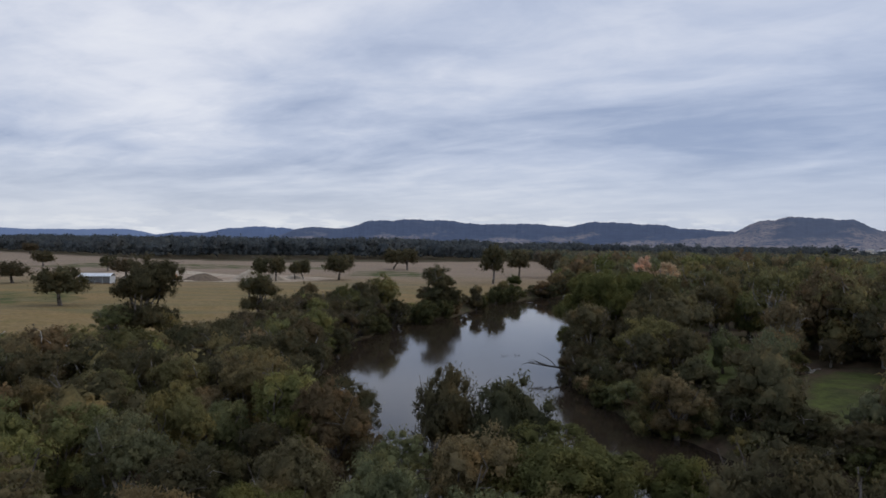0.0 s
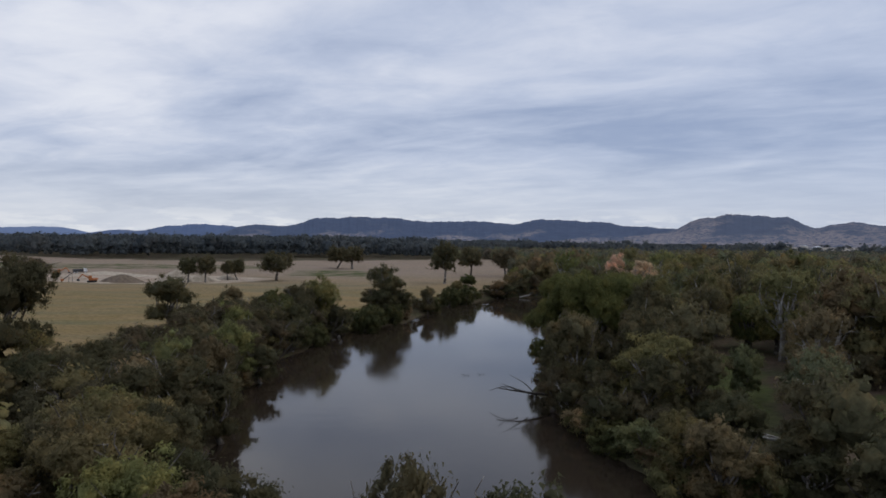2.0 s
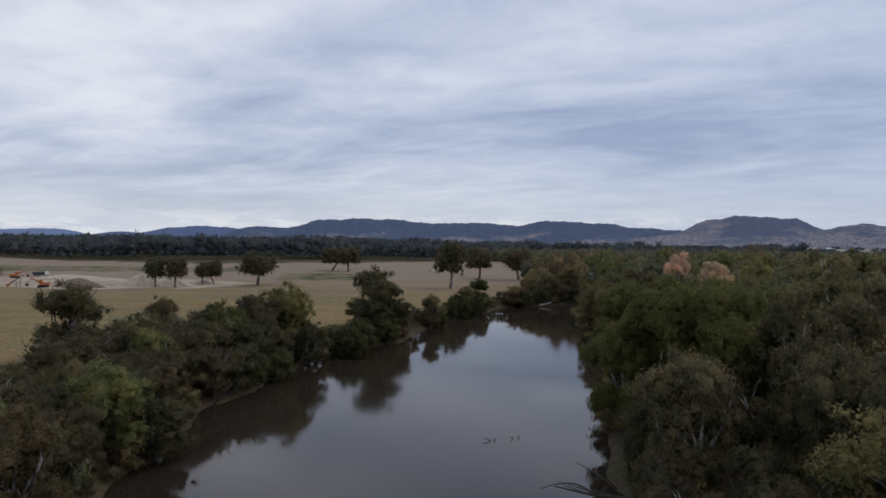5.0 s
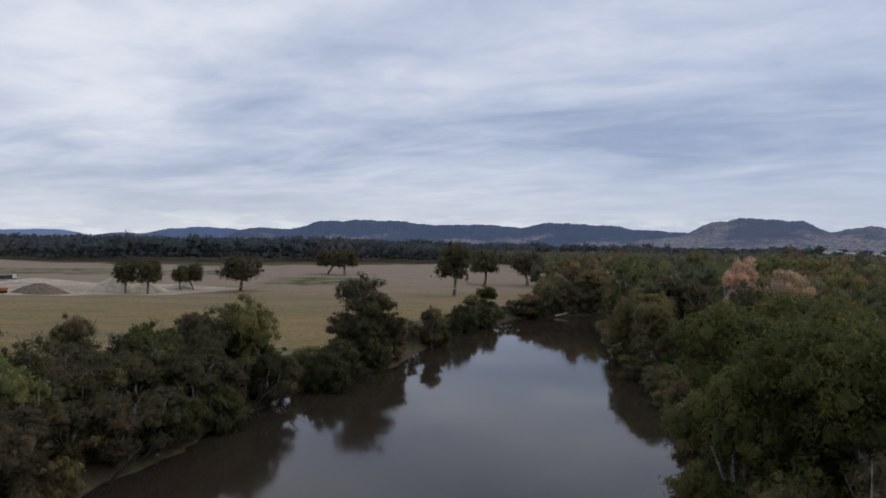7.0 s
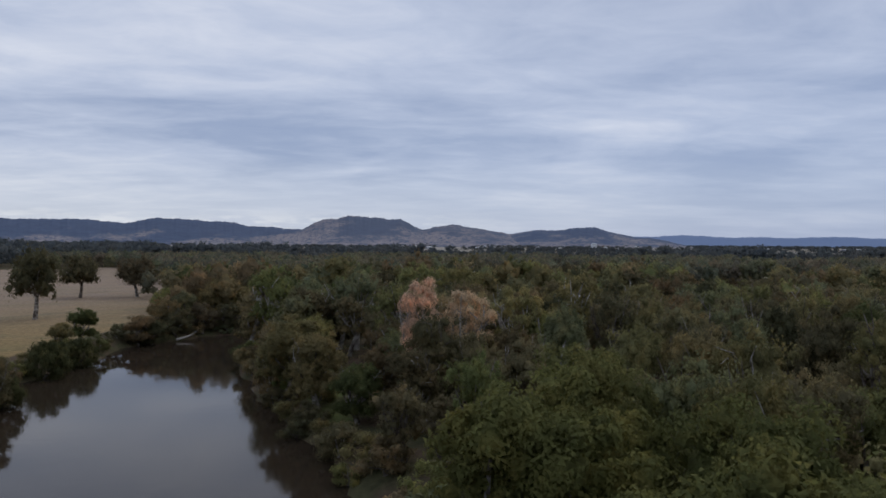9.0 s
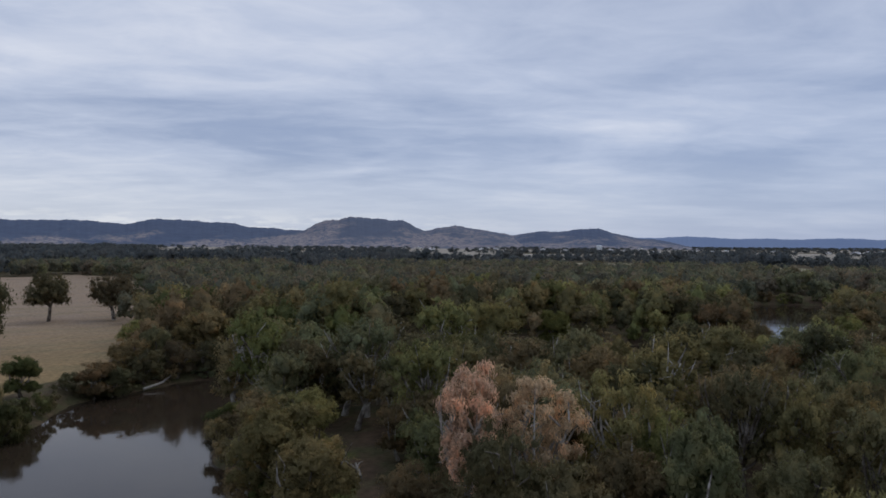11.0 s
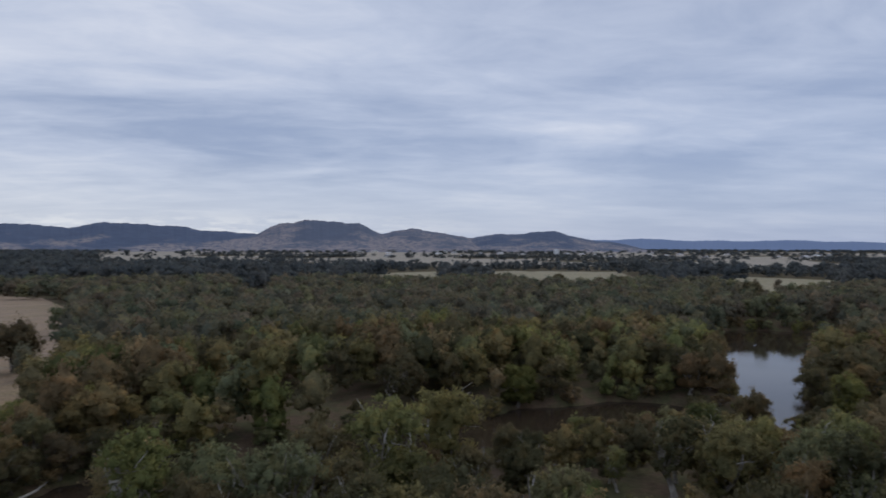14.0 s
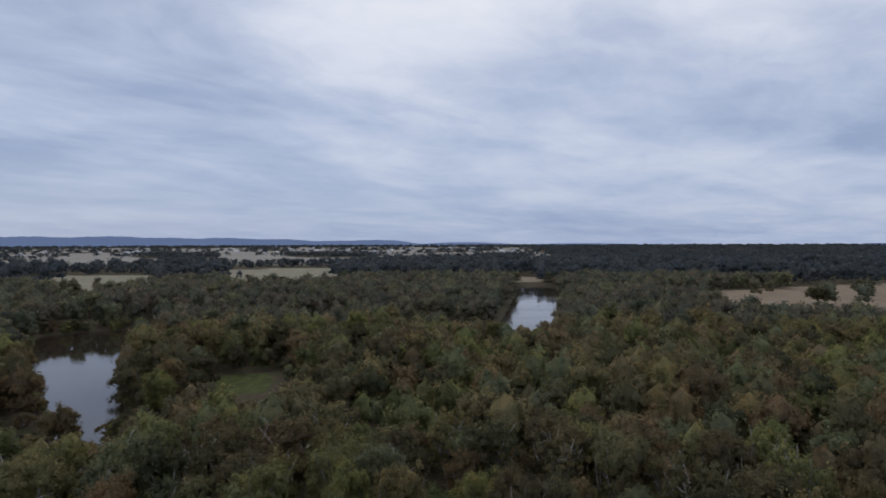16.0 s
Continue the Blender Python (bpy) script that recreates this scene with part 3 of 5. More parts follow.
def join_arrays(pieces):
    """Joins (verts, quads, tris, normals) into one."""
    vs, qs, ts, ns, n = [], [], [], [], 0
    for v, q, t, nrm in pieces:
        vs.append(v)
        if q is not None and len(q):
            qs.append(q + n)
        if t is not None and len(t):
            ts.append(t + n)
        if nrm is not None:
            ns.append(nrm)
        n += len(v)
    return np.concatenate(vs), (np.concatenate(qs) if qs else None), (np.concatenate(ts) if ts else None), (np.concatenate(ns) if ns else None)


def unit(v):
    return v / (np.linalg.norm(v, axis=-1, keepdims=True) + 1e-9)


def puff(rng, centre, r, leaves, size, droop=0.2, flat=0.95, core=0.55, middle=(0, 0, 0), slim=0.3):
    """One clump of foliage: leaf sprays round a small body. Leaves take their shading from the clump's round form."""
    bv, bt = BALL
    v = bv * (1 + 0.12 * rng.standard_normal((len(bv), 1)))
    out = [(v * (r * core, r * core, r * core * flat) + centre, None, bt, bv)]
    d = rng.standard_normal((leaves, 3))
    d[:, 2] = d[:, 2] * 0.9 + 0.2
    d = unit(d)
    at = centre + d * (r, r, r * flat) * np.clip(rng.normal(0.84, 0.2, (leaves, 1)), 0.35, 1.4)
    at[:, 2] -= droop * r * rng.uniform(0, 0.8, leaves)
    nrm = unit(d + 0.4 * rng.standard_normal((leaves, 3)))
    ref = rng.standard_normal((leaves, 3))
    ref[:, 2] -= 1.5 + 2.0 * droop
    a = unit(np.cross(nrm, ref))
    b = np.cross(nrm, a)
    s = size * rng.uniform(0.6, 1.4, (leaves, 1))
    w, h = slim * s, 0.8 * s * (1 + droop)
    c = np.stack([at - b * h, at + b * h * rng.uniform(0.1, 0.6, (leaves, 1)) + a * w, at + b * h * 0.8 - a * w * 0.7], 1)
    face = np.cross(c[:, 1] - c[:, 0], c[:, 2] - c[:, 0])
    turned = (face * d).sum(1) < 0
    c[turned] = c[turned][:, ::-1]
    shade = unit(0.8 * d + 0.5 * unit(at - middle) + 0.12 * rng.standard_normal((leaves, 3)))
    out.append((c.reshape(-1, 3), None, np.arange(leaves * 3).reshape(-1, 3), np.repeat(shade, 3, axis=0)))
    return out


def crown_form(rng, tall, wide, base, count, clump=(0.2, 0.32)):
    """Centres and sizes of the clumps that make a crown."""
    mid, half = (tall + base) / 2, (tall - base) / 2
    lobes, found = rng.uniform(0, 6.3, 3), []
    tries = 0
    while len(found) < count and tries < 4000:
        tries += 1
        a, k = rng.uniform(0, 2 * math.pi), rng.uniform(-0.92, 1.0)
        ring = math.sqrt(max(0.0, 1 - (max(k, 0) ** 2) * 0.95 - (min(k, 0) ** 2) * 0.8))
        edge = 1 + 0.24 * math.sin(2 * a + lobes[0]) + 0.18 * math.sin(3 * a + lobes[1])
        q = rng.uniform(0.5, 0.92)
        r = wide * rng.uniform(*clump)
        p = np.array([wide * ring * edge * q * math.cos(a), wide * ring * edge * q * math.sin(a), mid + half * k * (0.62 + 0.3 * q)])
        if all(np.linalg.norm(p - c) > 0.75 * min(r, s) + 0.15 * wide * (1 - tries / 4000) for c, s in found):
            found.append((p, r))
    return found


def even_dirs(rng, count, low):
    """Directions spread evenly over a dome, from its top down to the height low."""
    k = (np.arange(count) + rng.uniform(0.2, 0.8, count)) / count
    z = 1 - k * (1 - low)
    a = np.arange(count) * 2.39996 + rng.uniform(0, 6.28) + rng.normal(0, 0.25, count)
    q = np.sqrt(np.clip(1 - z * z, 0, 1))
    return np.stack([q * np.cos(a), q * np.sin(a), z], 1)


def dome_crown(rng, tall, wide, base, lobes, tufts, leaves, size, droop, core, slim, loose):
    """A crown of rounded boughs, each carrying many small domed heads of fine leaves; gives the leaf arrays and the boughs."""
    green, domes = [], []
    start, span = rng.uniform(0, 6.28), tall - base
    for i in range(lobes):
        a = start + i * 6.28 / max(1, lobes - 1) + rng.normal(0, 0.35)
        away = 0.0 if i == 0 else wide * rng.uniform(0.36, 0.62)
        r = wide * (rng.uniform(0.52, 0.62) if i == 0 else rng.uniform(0.30, 0.48))
        top = tall - (0.0 if i == 0 else span * rng.uniform(0.08, 0.46))
        rz = min((top - base) * 0.5, r * rng.uniform(0.9, 1.3))
        if i == 0:
            rz = span * 0.42
        domes.append((np.array([away * math.cos(a), away * math.sin(a), top - rz]), r, rz))
        if i and top - 2 * rz > base + 0.25 * span:
            low = r * rng.uniform(0.75, 1.0)
            domes.append((np.array([away * math.cos(a + 0.3), away * math.sin(a + 0.3), base + 1.1 * low]), low, low * 1.2))
    bv, bt = BALL
    up = np.array((0.0, 0.0, 1.0))
    for k, (c, r, rz) in enumerate(domes):
        heads = int(tufts * 1.5) if k == 0 else tufts
        form = np.array((r, r, rz))
        lump = 1 + 0.08 * rng.standard_normal((len(bv), 1))
        green.append((bv * lump * form * core + c, None, bt, unit(bv / form + 0.4 * up)))
        d = even_dirs(rng, heads, -0.55)
        at = c + (d + 0.10 * rng.standard_normal((heads, 3))) * form * np.where(d[:, 2:] > 0.75, rng.uniform(0.5, 0.84, (heads, 1)), rng.uniform(0.58, 1.0, (heads, 1)))
        hr = r * (1.75 / math.sqrt(heads)) * rng.uniform(0.5, 1.35, heads)
        if leaves >= 8:
            for p, q, way in zip(at, hr, d):
                green.append((bv * (1 + 0.1 * rng.standard_normal((len(bv), 1))) * q * (0.38, 0.38, 0.44) + p, None, bt, unit(0.5 * bv + 0.6 * way + 0.45 * up)))
        n = heads * leaves
        D, T, R = np.repeat(d, leaves, 0), np.repeat(at, leaves, 0), np.repeat(hr, leaves)[:, None]
        e = unit(rng.standard_normal((n, 3)) + 0.55 * D + 0.35 * up)
        p = T + e * R * np.clip(rng.normal(0.86 - 0.3 * loose, loose, (n, 1)), 0.25, 1.5) * (0.95, 0.95, 1.08)
        p[:, 2] -= droop * R[:, 0] * rng.uniform(0, 1, n) ** 2
        nrm = unit(e * (1, 1, 0.7) + 0.45 * rng.standard_normal((n, 3)))
        ref = 0.7 * rng.standard_normal((n, 3))
        ref[:, 2] -= 1.0 + 1.6 * droop
        u = unit(np.cross(nrm, ref))
        b = np.cross(nrm, u)
        s = size * rng.uniform(0.55, 1.35, (n, 1))
        w, h = slim * s, 0.8 * s
        tri = np.stack([p - b * h, p + b * h * rng.uniform(0.1, 0.6, (n, 1)) + u * w, p + b * h * 0.8 - u * w * 0.7], 1)
        turned = (np.cross(tri[:, 1] - tri[:, 0], tri[:, 2] - tri[:, 0]) * e).sum(1) < 0
        tri[turned] = tri[turned][:, ::-1]
        whole = unit((p - (0, 0, (tall + base) * 0.45)) / (wide, wide, span * 0.55))
        shade = unit(0.75 * e + 0.35 * unit(D / form * r) + 0.65 * whole + 0.1 * rng.standard_normal((n, 3)))
        green.append((tri.reshape(-1, 3), None, np.arange(n * 3).reshape(-1, 3), np.repeat(shade, 3, axis=0)))
    return green, domes


def tube(points, radii, sides=6):
    """A tapered tube along points, closed at its thin end."""
    points = [np.array(p, float) for p in points]
    rings = []
    for i, (p, r) in enumerate(zip(points, radii)):
        way = points[min(i + 1, len(points) - 1)] - points[max(i - 1, 0)]
        way = way / (np.linalg.norm(way) + 1e-9)
        a = np.cross(way, (0.31, 0.95, 0.11))
        a /= np.linalg.norm(a) + 1e-9
        b = np.cross(way, a)
        t = np.arange(sides) * 2 * math.pi / sides
        rings.append(p + r * (np.cos(t)[:, None] * a + np.sin(t)[:, None] * b))
    v = np.concatenate(rings)
    q = [(i * sides + j, i * sides + (j + 1) % sides, (i + 1) * sides + (j + 1) % sides, (i + 1) * sides + j) for i in range(len(points) - 1) for j in range(sides)]
    return v, np.array(q), None, None


def limb(rng, a, b, r0, r1, bend=0.12, steps=4, sides=5):
    a, b = np.array(a, float), np.array(b, float)
    off = rng.standard_normal(3) * np.linalg.norm(b - a) * bend
    pts = [a + (b - a) * k + off * math.sin(math.pi * k) for k in np.linspace(0, 1, steps)]
    return tube(pts, np.linspace(r0, r1, steps), sides)


def tree_arrays(seed, tall, wide, base, count, leaves, size, droop=0.2, limbs=8, flat=0.95, fork=0.6, core=0.55, bare=0, clump=(0.2, 0.32), slim=0.3, lobes=0, loose=0.27):
    """Arrays of a trunk with limbs and of a crown, of clumps or of domes."""
    rng = np.random.default_rng(seed)
    if lobes:
        domed, domes = dome_crown(rng, tall, wide, base, lobes, count, leaves, size, droop, core, slim, loose)
        clumps = [(c, r) for c, r, _ in domes]
    else:
        clumps = crown_form(rng, tall, wide, base, count, clump)
    r0 = 0.028 * tall + 0.06
    head = np.array([rng.normal(0, 0.05) * tall, rng.normal(0, 0.05) * tall, base * fork + 0.12 * tall])
    wood = [tube([(0, 0, -0.6), (0, 0, 0.1), head * 0.5 + rng.normal(0, 0.1, 3), head], [r0 * 1.7, r0 * 1.15, r0 * 0.95, r0 * 0.8], 7)]
    order = sorted(clumps, key=lambda c: -np.linalg.norm(c[0][:2]) - c[0][2] * 0.4)[:limbs]
    for p, r in order:
        wood.append(limb(rng, head - (0, 0, rng.uniform(0, 0.15) * tall * 0.3), p + (0, 0, 0.2 * r), r0 * 0.5, r0 * 0.12, 0.10))
    for i in range(bare):
        a = rng.uniform(0, 6.28)
        tip = np.array([wide * 0.78 * math.cos(a), wide * 0.78 * math.sin(a), base + (tall - base) * rng.uniform(0.45, 0.95)])
        wood.append(limb(rng, head, tip, r0 * 0.45, 0.03, 0.07, 5))
        for _ in range(3):
            k = rng.uniform(0.45, 0.85)
            s = head + (tip - head) * k
            wood.append(limb(rng, s, s + rng.standard_normal(3) * wide * 0.28 + (0, 0, 0.12 * wide), r0 * 0.16, 0.02, 0.15, 3, 4))
    green = domed if lobes else []
    for p, r in [] if lobes else clumps:
        green += puff(rng, p, r, leaves, size, droop, flat, core, np.array((0, 0, base - 0.1 * tall)), slim)
    return join_arrays(wood), join_arrays(green)


class Kind:
    """A kind of tree with several grown forms, each a trunk mesh and a crown mesh."""

    def __init__(self, name, label, category, leaf, forms, tall, wood=None, **grow):
        self.name, self.label, self.category, self.tall, self.forms = name, label, category, tall, []
        for i in range(forms):
            w, g = tree_arrays(hash_seed(name, i), tall, **grow)
            self.forms.append((mesh_np("trunk", *w[:3], wood or bark), mesh_np("crown", *g[:3], leaf, g[3])))

    def plant(self, x, y, scale=1.0, turn=0.0, form=0, wide=1.0, sink=0.15, group="", label=""):
        root = new(self.name)
        z = float(height(x, y))
        root.matrix_basis = Matrix.Translation((x, y, z - sink)) @ Matrix.Rotation(turn, 4, "Z") @ Matrix.Diagonal((scale * wide, scale * wide, scale, 1))
        root.empty_display_size = 0.5
        trunk, crown = self.forms[form % len(self.forms)]
        for n, me in (("trunk", trunk), ("crown", crown)):
            ob = new(n, me)
            ob.parent = root
        tagged(root, label or self.label, self.category, group)
        return root


def hash_seed(text, i):
    return sum(ord(ch) * (k + 1) for k, ch in enumerate(text)) * 7 + i * 131


NEAR = dict(wide=5.0, base=2.4, lobes=9, count=15, leaves=88, size=0.25, limbs=10, bare=2, core=0.58, slim=0.42, droop=0.45)
gum_near = Kind("gum_tree", "olive-green gum tree with rounded clumped crown", "tree", leaf_gum, 5, 16.0, **NEAR)
gum_bright = Kind("gum_tree", "fresh green rounded gum tree in the river forest", "tree", leaf_bright, 3, 16.0, wide=5.2, base=1.8, lobes=10, count=13, leaves=260, size=0.19, limbs=7, core=0.4, slim=0.5, droop=0.25, loose=0.13)
gum_sparse = Kind("gum_tree", "thin-crowned gum tree with bare pale limbs", "tree", leaf_gum, 4, 16.0, wide=4.7, base=5.2, lobes=9, count=10, leaves=56, size=0.25, limbs=12, core=0.25, bare=5, slim=0.38, droop=0.6)
gum_mid = Kind("gum_tree", "dull green gum tree in dense river forest", "tree", leaf_gum, 6, 16.0, wide=5.0, base=3.0, lobes=9, count=11, leaves=52, size=0.32, limbs=7, bare=2, core=0.68, slim=0.44, droop=0.4)
gum_dark = Kind("gum_tree", "dark brownish-green gum tree crowding the river bank", "tree", leaf_dark, 4, 16.0, wide=5.0, base=2.2, lobes=8, count=12, leaves=66, size=0.28, limbs=8, bare=3, core=0.62, slim=0.42, droop=0.5)
paddock_gum = Kind("paddock_tree", "spreading dark gum tree standing alone in dry paddock", "tree", leaf_dark, 4, 15.0, wide=6.6, base=4.0, lobes=10, count=10, leaves=34, size=0.42, limbs=9, fork=0.75, core=0.5, slim=0.42, droop=0.4)
willow = Kind("willow", "drooping green willow hanging over the river bank", "tree", leaf_willow, 3, 8.0, wide=4.2, base=0.4, count=28, leaves=170, size=0.36, droop=0.9, limbs=4, flat=1.1, clump=(0.2, 0.36))
shrub = Kind("shrub", "low dark green bush on the river bank", "shrub", leaf_gum, 3, 4.0, wide=2.3, base=0.1, count=12, leaves=110, size=0.3, limbs=3, clump=(0.26, 0.42))
dead_tree = Kind("dying_tree", "dying gum tree with salmon-pink dead foliage", "tree", leaf_dry, 2, 18.0, dead_wood, wide=4.6, base=6.0, count=44, leaves=170, size=0.34, limbs=12, core=0.4, bare=4, clump=(0.15, 0.26))
straw_tree = Kind("dying_tree", "yellowing gum tree with thinning foliage", "tree", leaf_straw, 1, 16.0, dead_wood, wide=4.2, base=6.0, count=30, leaves=150, size=0.34, limbs=10, core=0.4, bare=3, clump=(0.15, 0.26))

rng = np.random.default_rng(11)
planted = []


def stand(kind, spots, group, lean=1.0):
    """Plants a kind at spots of x, y, height and crown radius."""
    for i, (x, y, tall, wide) in enumerate(spots):
        if from_water(np.array(x), np.array(y)) < -2.5:
            continue
        s = tall / kind.tall
        base_wide = {"willow": 4.2, "shrub": 2.3, "paddock_tree": 6.2, "dying_tree": 4.6}.get(kind.name, 5.2)
        kind.plant(x, y, s, rng.uniform(0, 6.28), i, wide / (base_wide * s), group=group)
        planted.append((x, y, wide))


# landmark trees
stand(gum_near, [(-61, 142, 19.4, 7.6)], "paddock trees")
stand(paddock_gum, [ (-122, 221, 13.5, 8.5), (-58, 387, 15.5, 8.5), (-28, 545, 18, 10), (27, 370, 22, 8), (50, 455, 19, 8), (71, 449, 18, 8.5), (-98, 373, 13, 5.2), (-90, 374, 14, 5.6)], "paddock trees")
stand(paddock_gum, [(-84, 394, 11, 4), (-80, 399, 12, 4.4), (-224, 463, 11, 6), (-205, 330, 11, 9), (-176, 385, 12, 9), (-300, 520, 13, 8), (-560, 940, 16, 11), (512, -70, 14, 9), (599, -156, 13, 9), (-40, 560, 17, 9)], "paddock trees")
stand(paddock_gum, [(505, 660, 14, 8), (540, 640, 13, 7), (586, 600, 14, 8), (600, 690, 13, 7), (590, 470, 13, 8), (612, 440, 12, 7), (660, 300, 13, 8), (655, 345, 12, 7), (700, 330, 12, 7), (430, 735, 14, 8), (455, 760, 12, 7), (520, 425, 12, 7), (640, 500, 12, 7), (820, 110, 12, 7)], "paddock trees")
stand(gum_near, [(-50, 190, 13.5, 6.0), (-65, 139, 9, 5.5), (-57, 141, 7.5, 4), (4, 240, 9, 3.5), (12.6, 258, 10.5, 3), (33, 319, 9, 4), (27, 306, 7, 3.2), (-27, 193, 10.5, 5), (-17, 205, 14, 5.5), (-38, 197, 11, 3.6), (-22, 200, 12, 5), (-18, 103, 10.5, 4.5)], "river bank trees")
stand(gum_near, [(54, 112, 9, 3.8), (61, 124, 10, 4), (68, 134, 11, 4.5), (48, 118, 8, 2.8)], "river bank trees")
stand(willow, [(-5, 221, 6.5, 4), (1, 230, 6, 3.5), (-17, 190, 5.5, 3.5), (-20, 182, 5, 3.5), (4, 221, 8, 5), (-7, 213, 7, 4), (-9, 203, 8, 4.5), (-13, 196, 7, 4), (22, 286, 8, 4), (28, 296, 7, 4), (8, 236, 6, 3.5), (14, 262, 5.5, 3)], "river bank trees")
stand(gum_near, [(5.2, 56, 14.6, 4.4), (0.8, 59, 14.4, 3.6), (-10, 62, 10.5, 4), (-9, 66, 10, 4), (-15, 68, 10.5, 4.5), (-20, 76, 10.5, 4.5), (-22, 85, 10, 4.5), (30, 88, 9, 4), (53, 240, 13, 6), (27, 129, 13.5, 5), (33, 113, 11.5, 5.5), (36, 122, 14, 5), (-25, 124, 10, 4), (-26, 142, 10.5, 4.5), (52, 227, 12, 5.2), (60, 248, 12, 5)], "river bank trees")
stand(gum_near, [(46, 322, 8.5, 4.5), (54, 331, 10, 5), (62, 338, 11, 5), (70, 343, 12, 5.5), (79, 342, 12, 5), (88, 339, 12, 5), (60, 352, 11, 5), (72, 357, 12, 5)], "river bank trees")
stand(gum_dark, [(50, 322, 8, 4), (57, 328, 9, 4.5), (65, 332, 10, 4.5), (73, 332, 9, 4.5), (82, 331, 10, 4.5), (66, 346, 10, 5), (64, 357, 11, 5), (72, 368, 12, 5), (78, 382, 12, 5), (84, 396, 13, 5.5), (80, 352, 12, 5), (90, 362, 13, 5)], "river bank trees")
stand(gum_bright, [(35, 144, 18, 7), (37, 161, 18.5, 7.5), (30, 151, 16, 5), (44, 152, 17, 6), (8.5, 46, 11.0, 6.0), (16, 44, 9, 4), (47, 170, 17, 6), (176, 296, 15, 6)], "river forest")
stand(gum_near, [(-1, 236, 16, 6.4)], "river bank trees")
stand(gum_dark, [(-3, 232, 9, 4.6), (2, 239, 9, 4.4), (-6, 238, 8, 4)], "river bank trees")
stand(gum_sparse, [(18, 37, 12.5, 4.5), (26, 37, 12, 4.5), (140, 331, 13.5, 5.5), (109, 316, 10, 5), (172, 263, 11, 4.5)], "river bank trees")
stand(gum_near, [(221, 297, 13, 5), (231, 297, 14.5, 5), (242, 302, 15, 5), (253, 308, 15, 5), (263, 315, 14, 5), (238, 309, 15, 5), (226, 306, 14.5, 5), (129, 330, 6, 2.2), (152, 338, 12, 5), (166, 340, 13, 5), (190, 322, 12, 5), (135, 283, 8.5, 4), (193, 263, 14.5, 5), (228, 257, 12, 5), (240, 259, 13, 5.5), (238, 268, 14, 6), (250, 272, 14, 6)], "river bank trees")
stand(gum_bright, [(177, 323, 12.5, 5.5)], "river bank trees")
stand(gum_near, [(56, 205, 12, 5), (64, 204, 13, 5), (71, 203, 13, 5), (58, 218, 10, 4), (78, 216, 14, 5), (70, 222, 13, 5), (52, 214, 9, 4)], "river forest")
stand(gum_dark, [(84, 284, 8, 4.5), (92, 291, 7, 4.5), (79, 275, 9, 4.5), (101, 286, 7, 4), (74, 288, 8, 4)], "river bank trees")
stand(dead_tree, [(62, 214, 19.4, 4.0), (69, 213, 17.8, 4.2)], "dying trees")
stand(straw_tree, [(75, 209, 18, 4.6)], "dying trees")


# river forest, tree by tree where the camera passes
def free(x, y, r):
    return all((x - a) ** 2 + (y - b) ** 2 > (0.55 * (r + w)) ** 2 for a, b, w in planted)


def open_ground(x, y):
    return np.max([inside(x, y, p) for p in FIELDS + LAWNS + [BARE_BANK, FAR_LEFT_BANK, LOG_CLEARING]], axis=0)


def scatter(x0, x1, y0, y1, cell, seed):
    r = np.random.default_rng(seed)
    xs, ys = np.meshgrid(np.arange(x0, x1, cell), np.arange(y0, y1, cell))
    xs = xs + (np.arange(len(xs)) % 2)[:, None] * cell * 0.5
    xs, ys = xs + r.uniform(-0.42, 0.42, xs.shape) * cell, ys + r.uniform(-0.42, 0.42, ys.shape) * cell
    return xs.ravel(), ys.ravel(), r


def way_off(x, y):
    """How far a spot lies from the line that the flight takes."""
    return to_line(x, y, [(0, -30, 0), (2, 60, 0), (8, 132, 0), (30, 172, 0), (52, 186, 0), (120, 186, 0)])


def canopy(x, y, w, r):
    """Height of a tree at a spot: low by the water and at the start, tall in the middle of the forest."""
    grove = 0.5 + 0.5 * math.sin(x * 0.045 + 1.7 * math.sin(y * 0.03)) * math.sin(y * 0.05 + 0.8)
    tall = r.uniform(8.5, 15.5) + 3.5 * grove
    if 60 < x < 200 and 235 < y < 370:
        tall += 3.0
    if y < 112 and x < 100:
        tall = r.uniform(7.5, 10.5) + (2.0 if x > 15 else 0.0)
    if x < -12 and y < 215:
        tall = r.uniform(6.8, 9.8)
    if w < 7:
        tall *= r.uniform(0.62, 0.9)
    if to_line(np.array(x), np.array(y), SPUR) < 14 or to_line(np.array(x), np.array(y), RIVER_C) < 14 or (150 < x < 182 and 235 < y < 262):
        tall *= 0.62
    if inside(x, y, CREEK_SIDE) > 0:
        tall = r.uniform(4.5, 7.5)
    if 85 < x < 215 and 225 < y < 306 and r.random() < 0.65:
        tall = min(tall, max(4.5, 3.0 + 0.28 * float(to_line(np.array(x), np.array(y), RIVER_B))))
    clear = -float(inside(x, y, LOG_CLEARING))
    if 0 < clear < 22 and x < 236 and y < 246:
        tall = min(tall, 4.2 + 0.26 * clear)
    clear = -float(inside(x, y, GRASS_MID))
    if 0 < clear < 19 and x < 134 and y < 264:
        tall = min(tall, 3.2 + 0.3 * clear)
    if max(float(inside(x, y, p)) for p in (GRASS_MID, GRASS_FAR, POINT_BANK, LOG_CLEARING)) > -10:
        tall *= 0.62
    return tall


# woods further off, joined
def low_tree(seed, count, leaves, size, clump=5):
    return tree_arrays(seed, 15.0, 5.0, 2.6, count, leaves, size, limbs=2, core=0.78, slim=0.48, lobes=clump)[1]


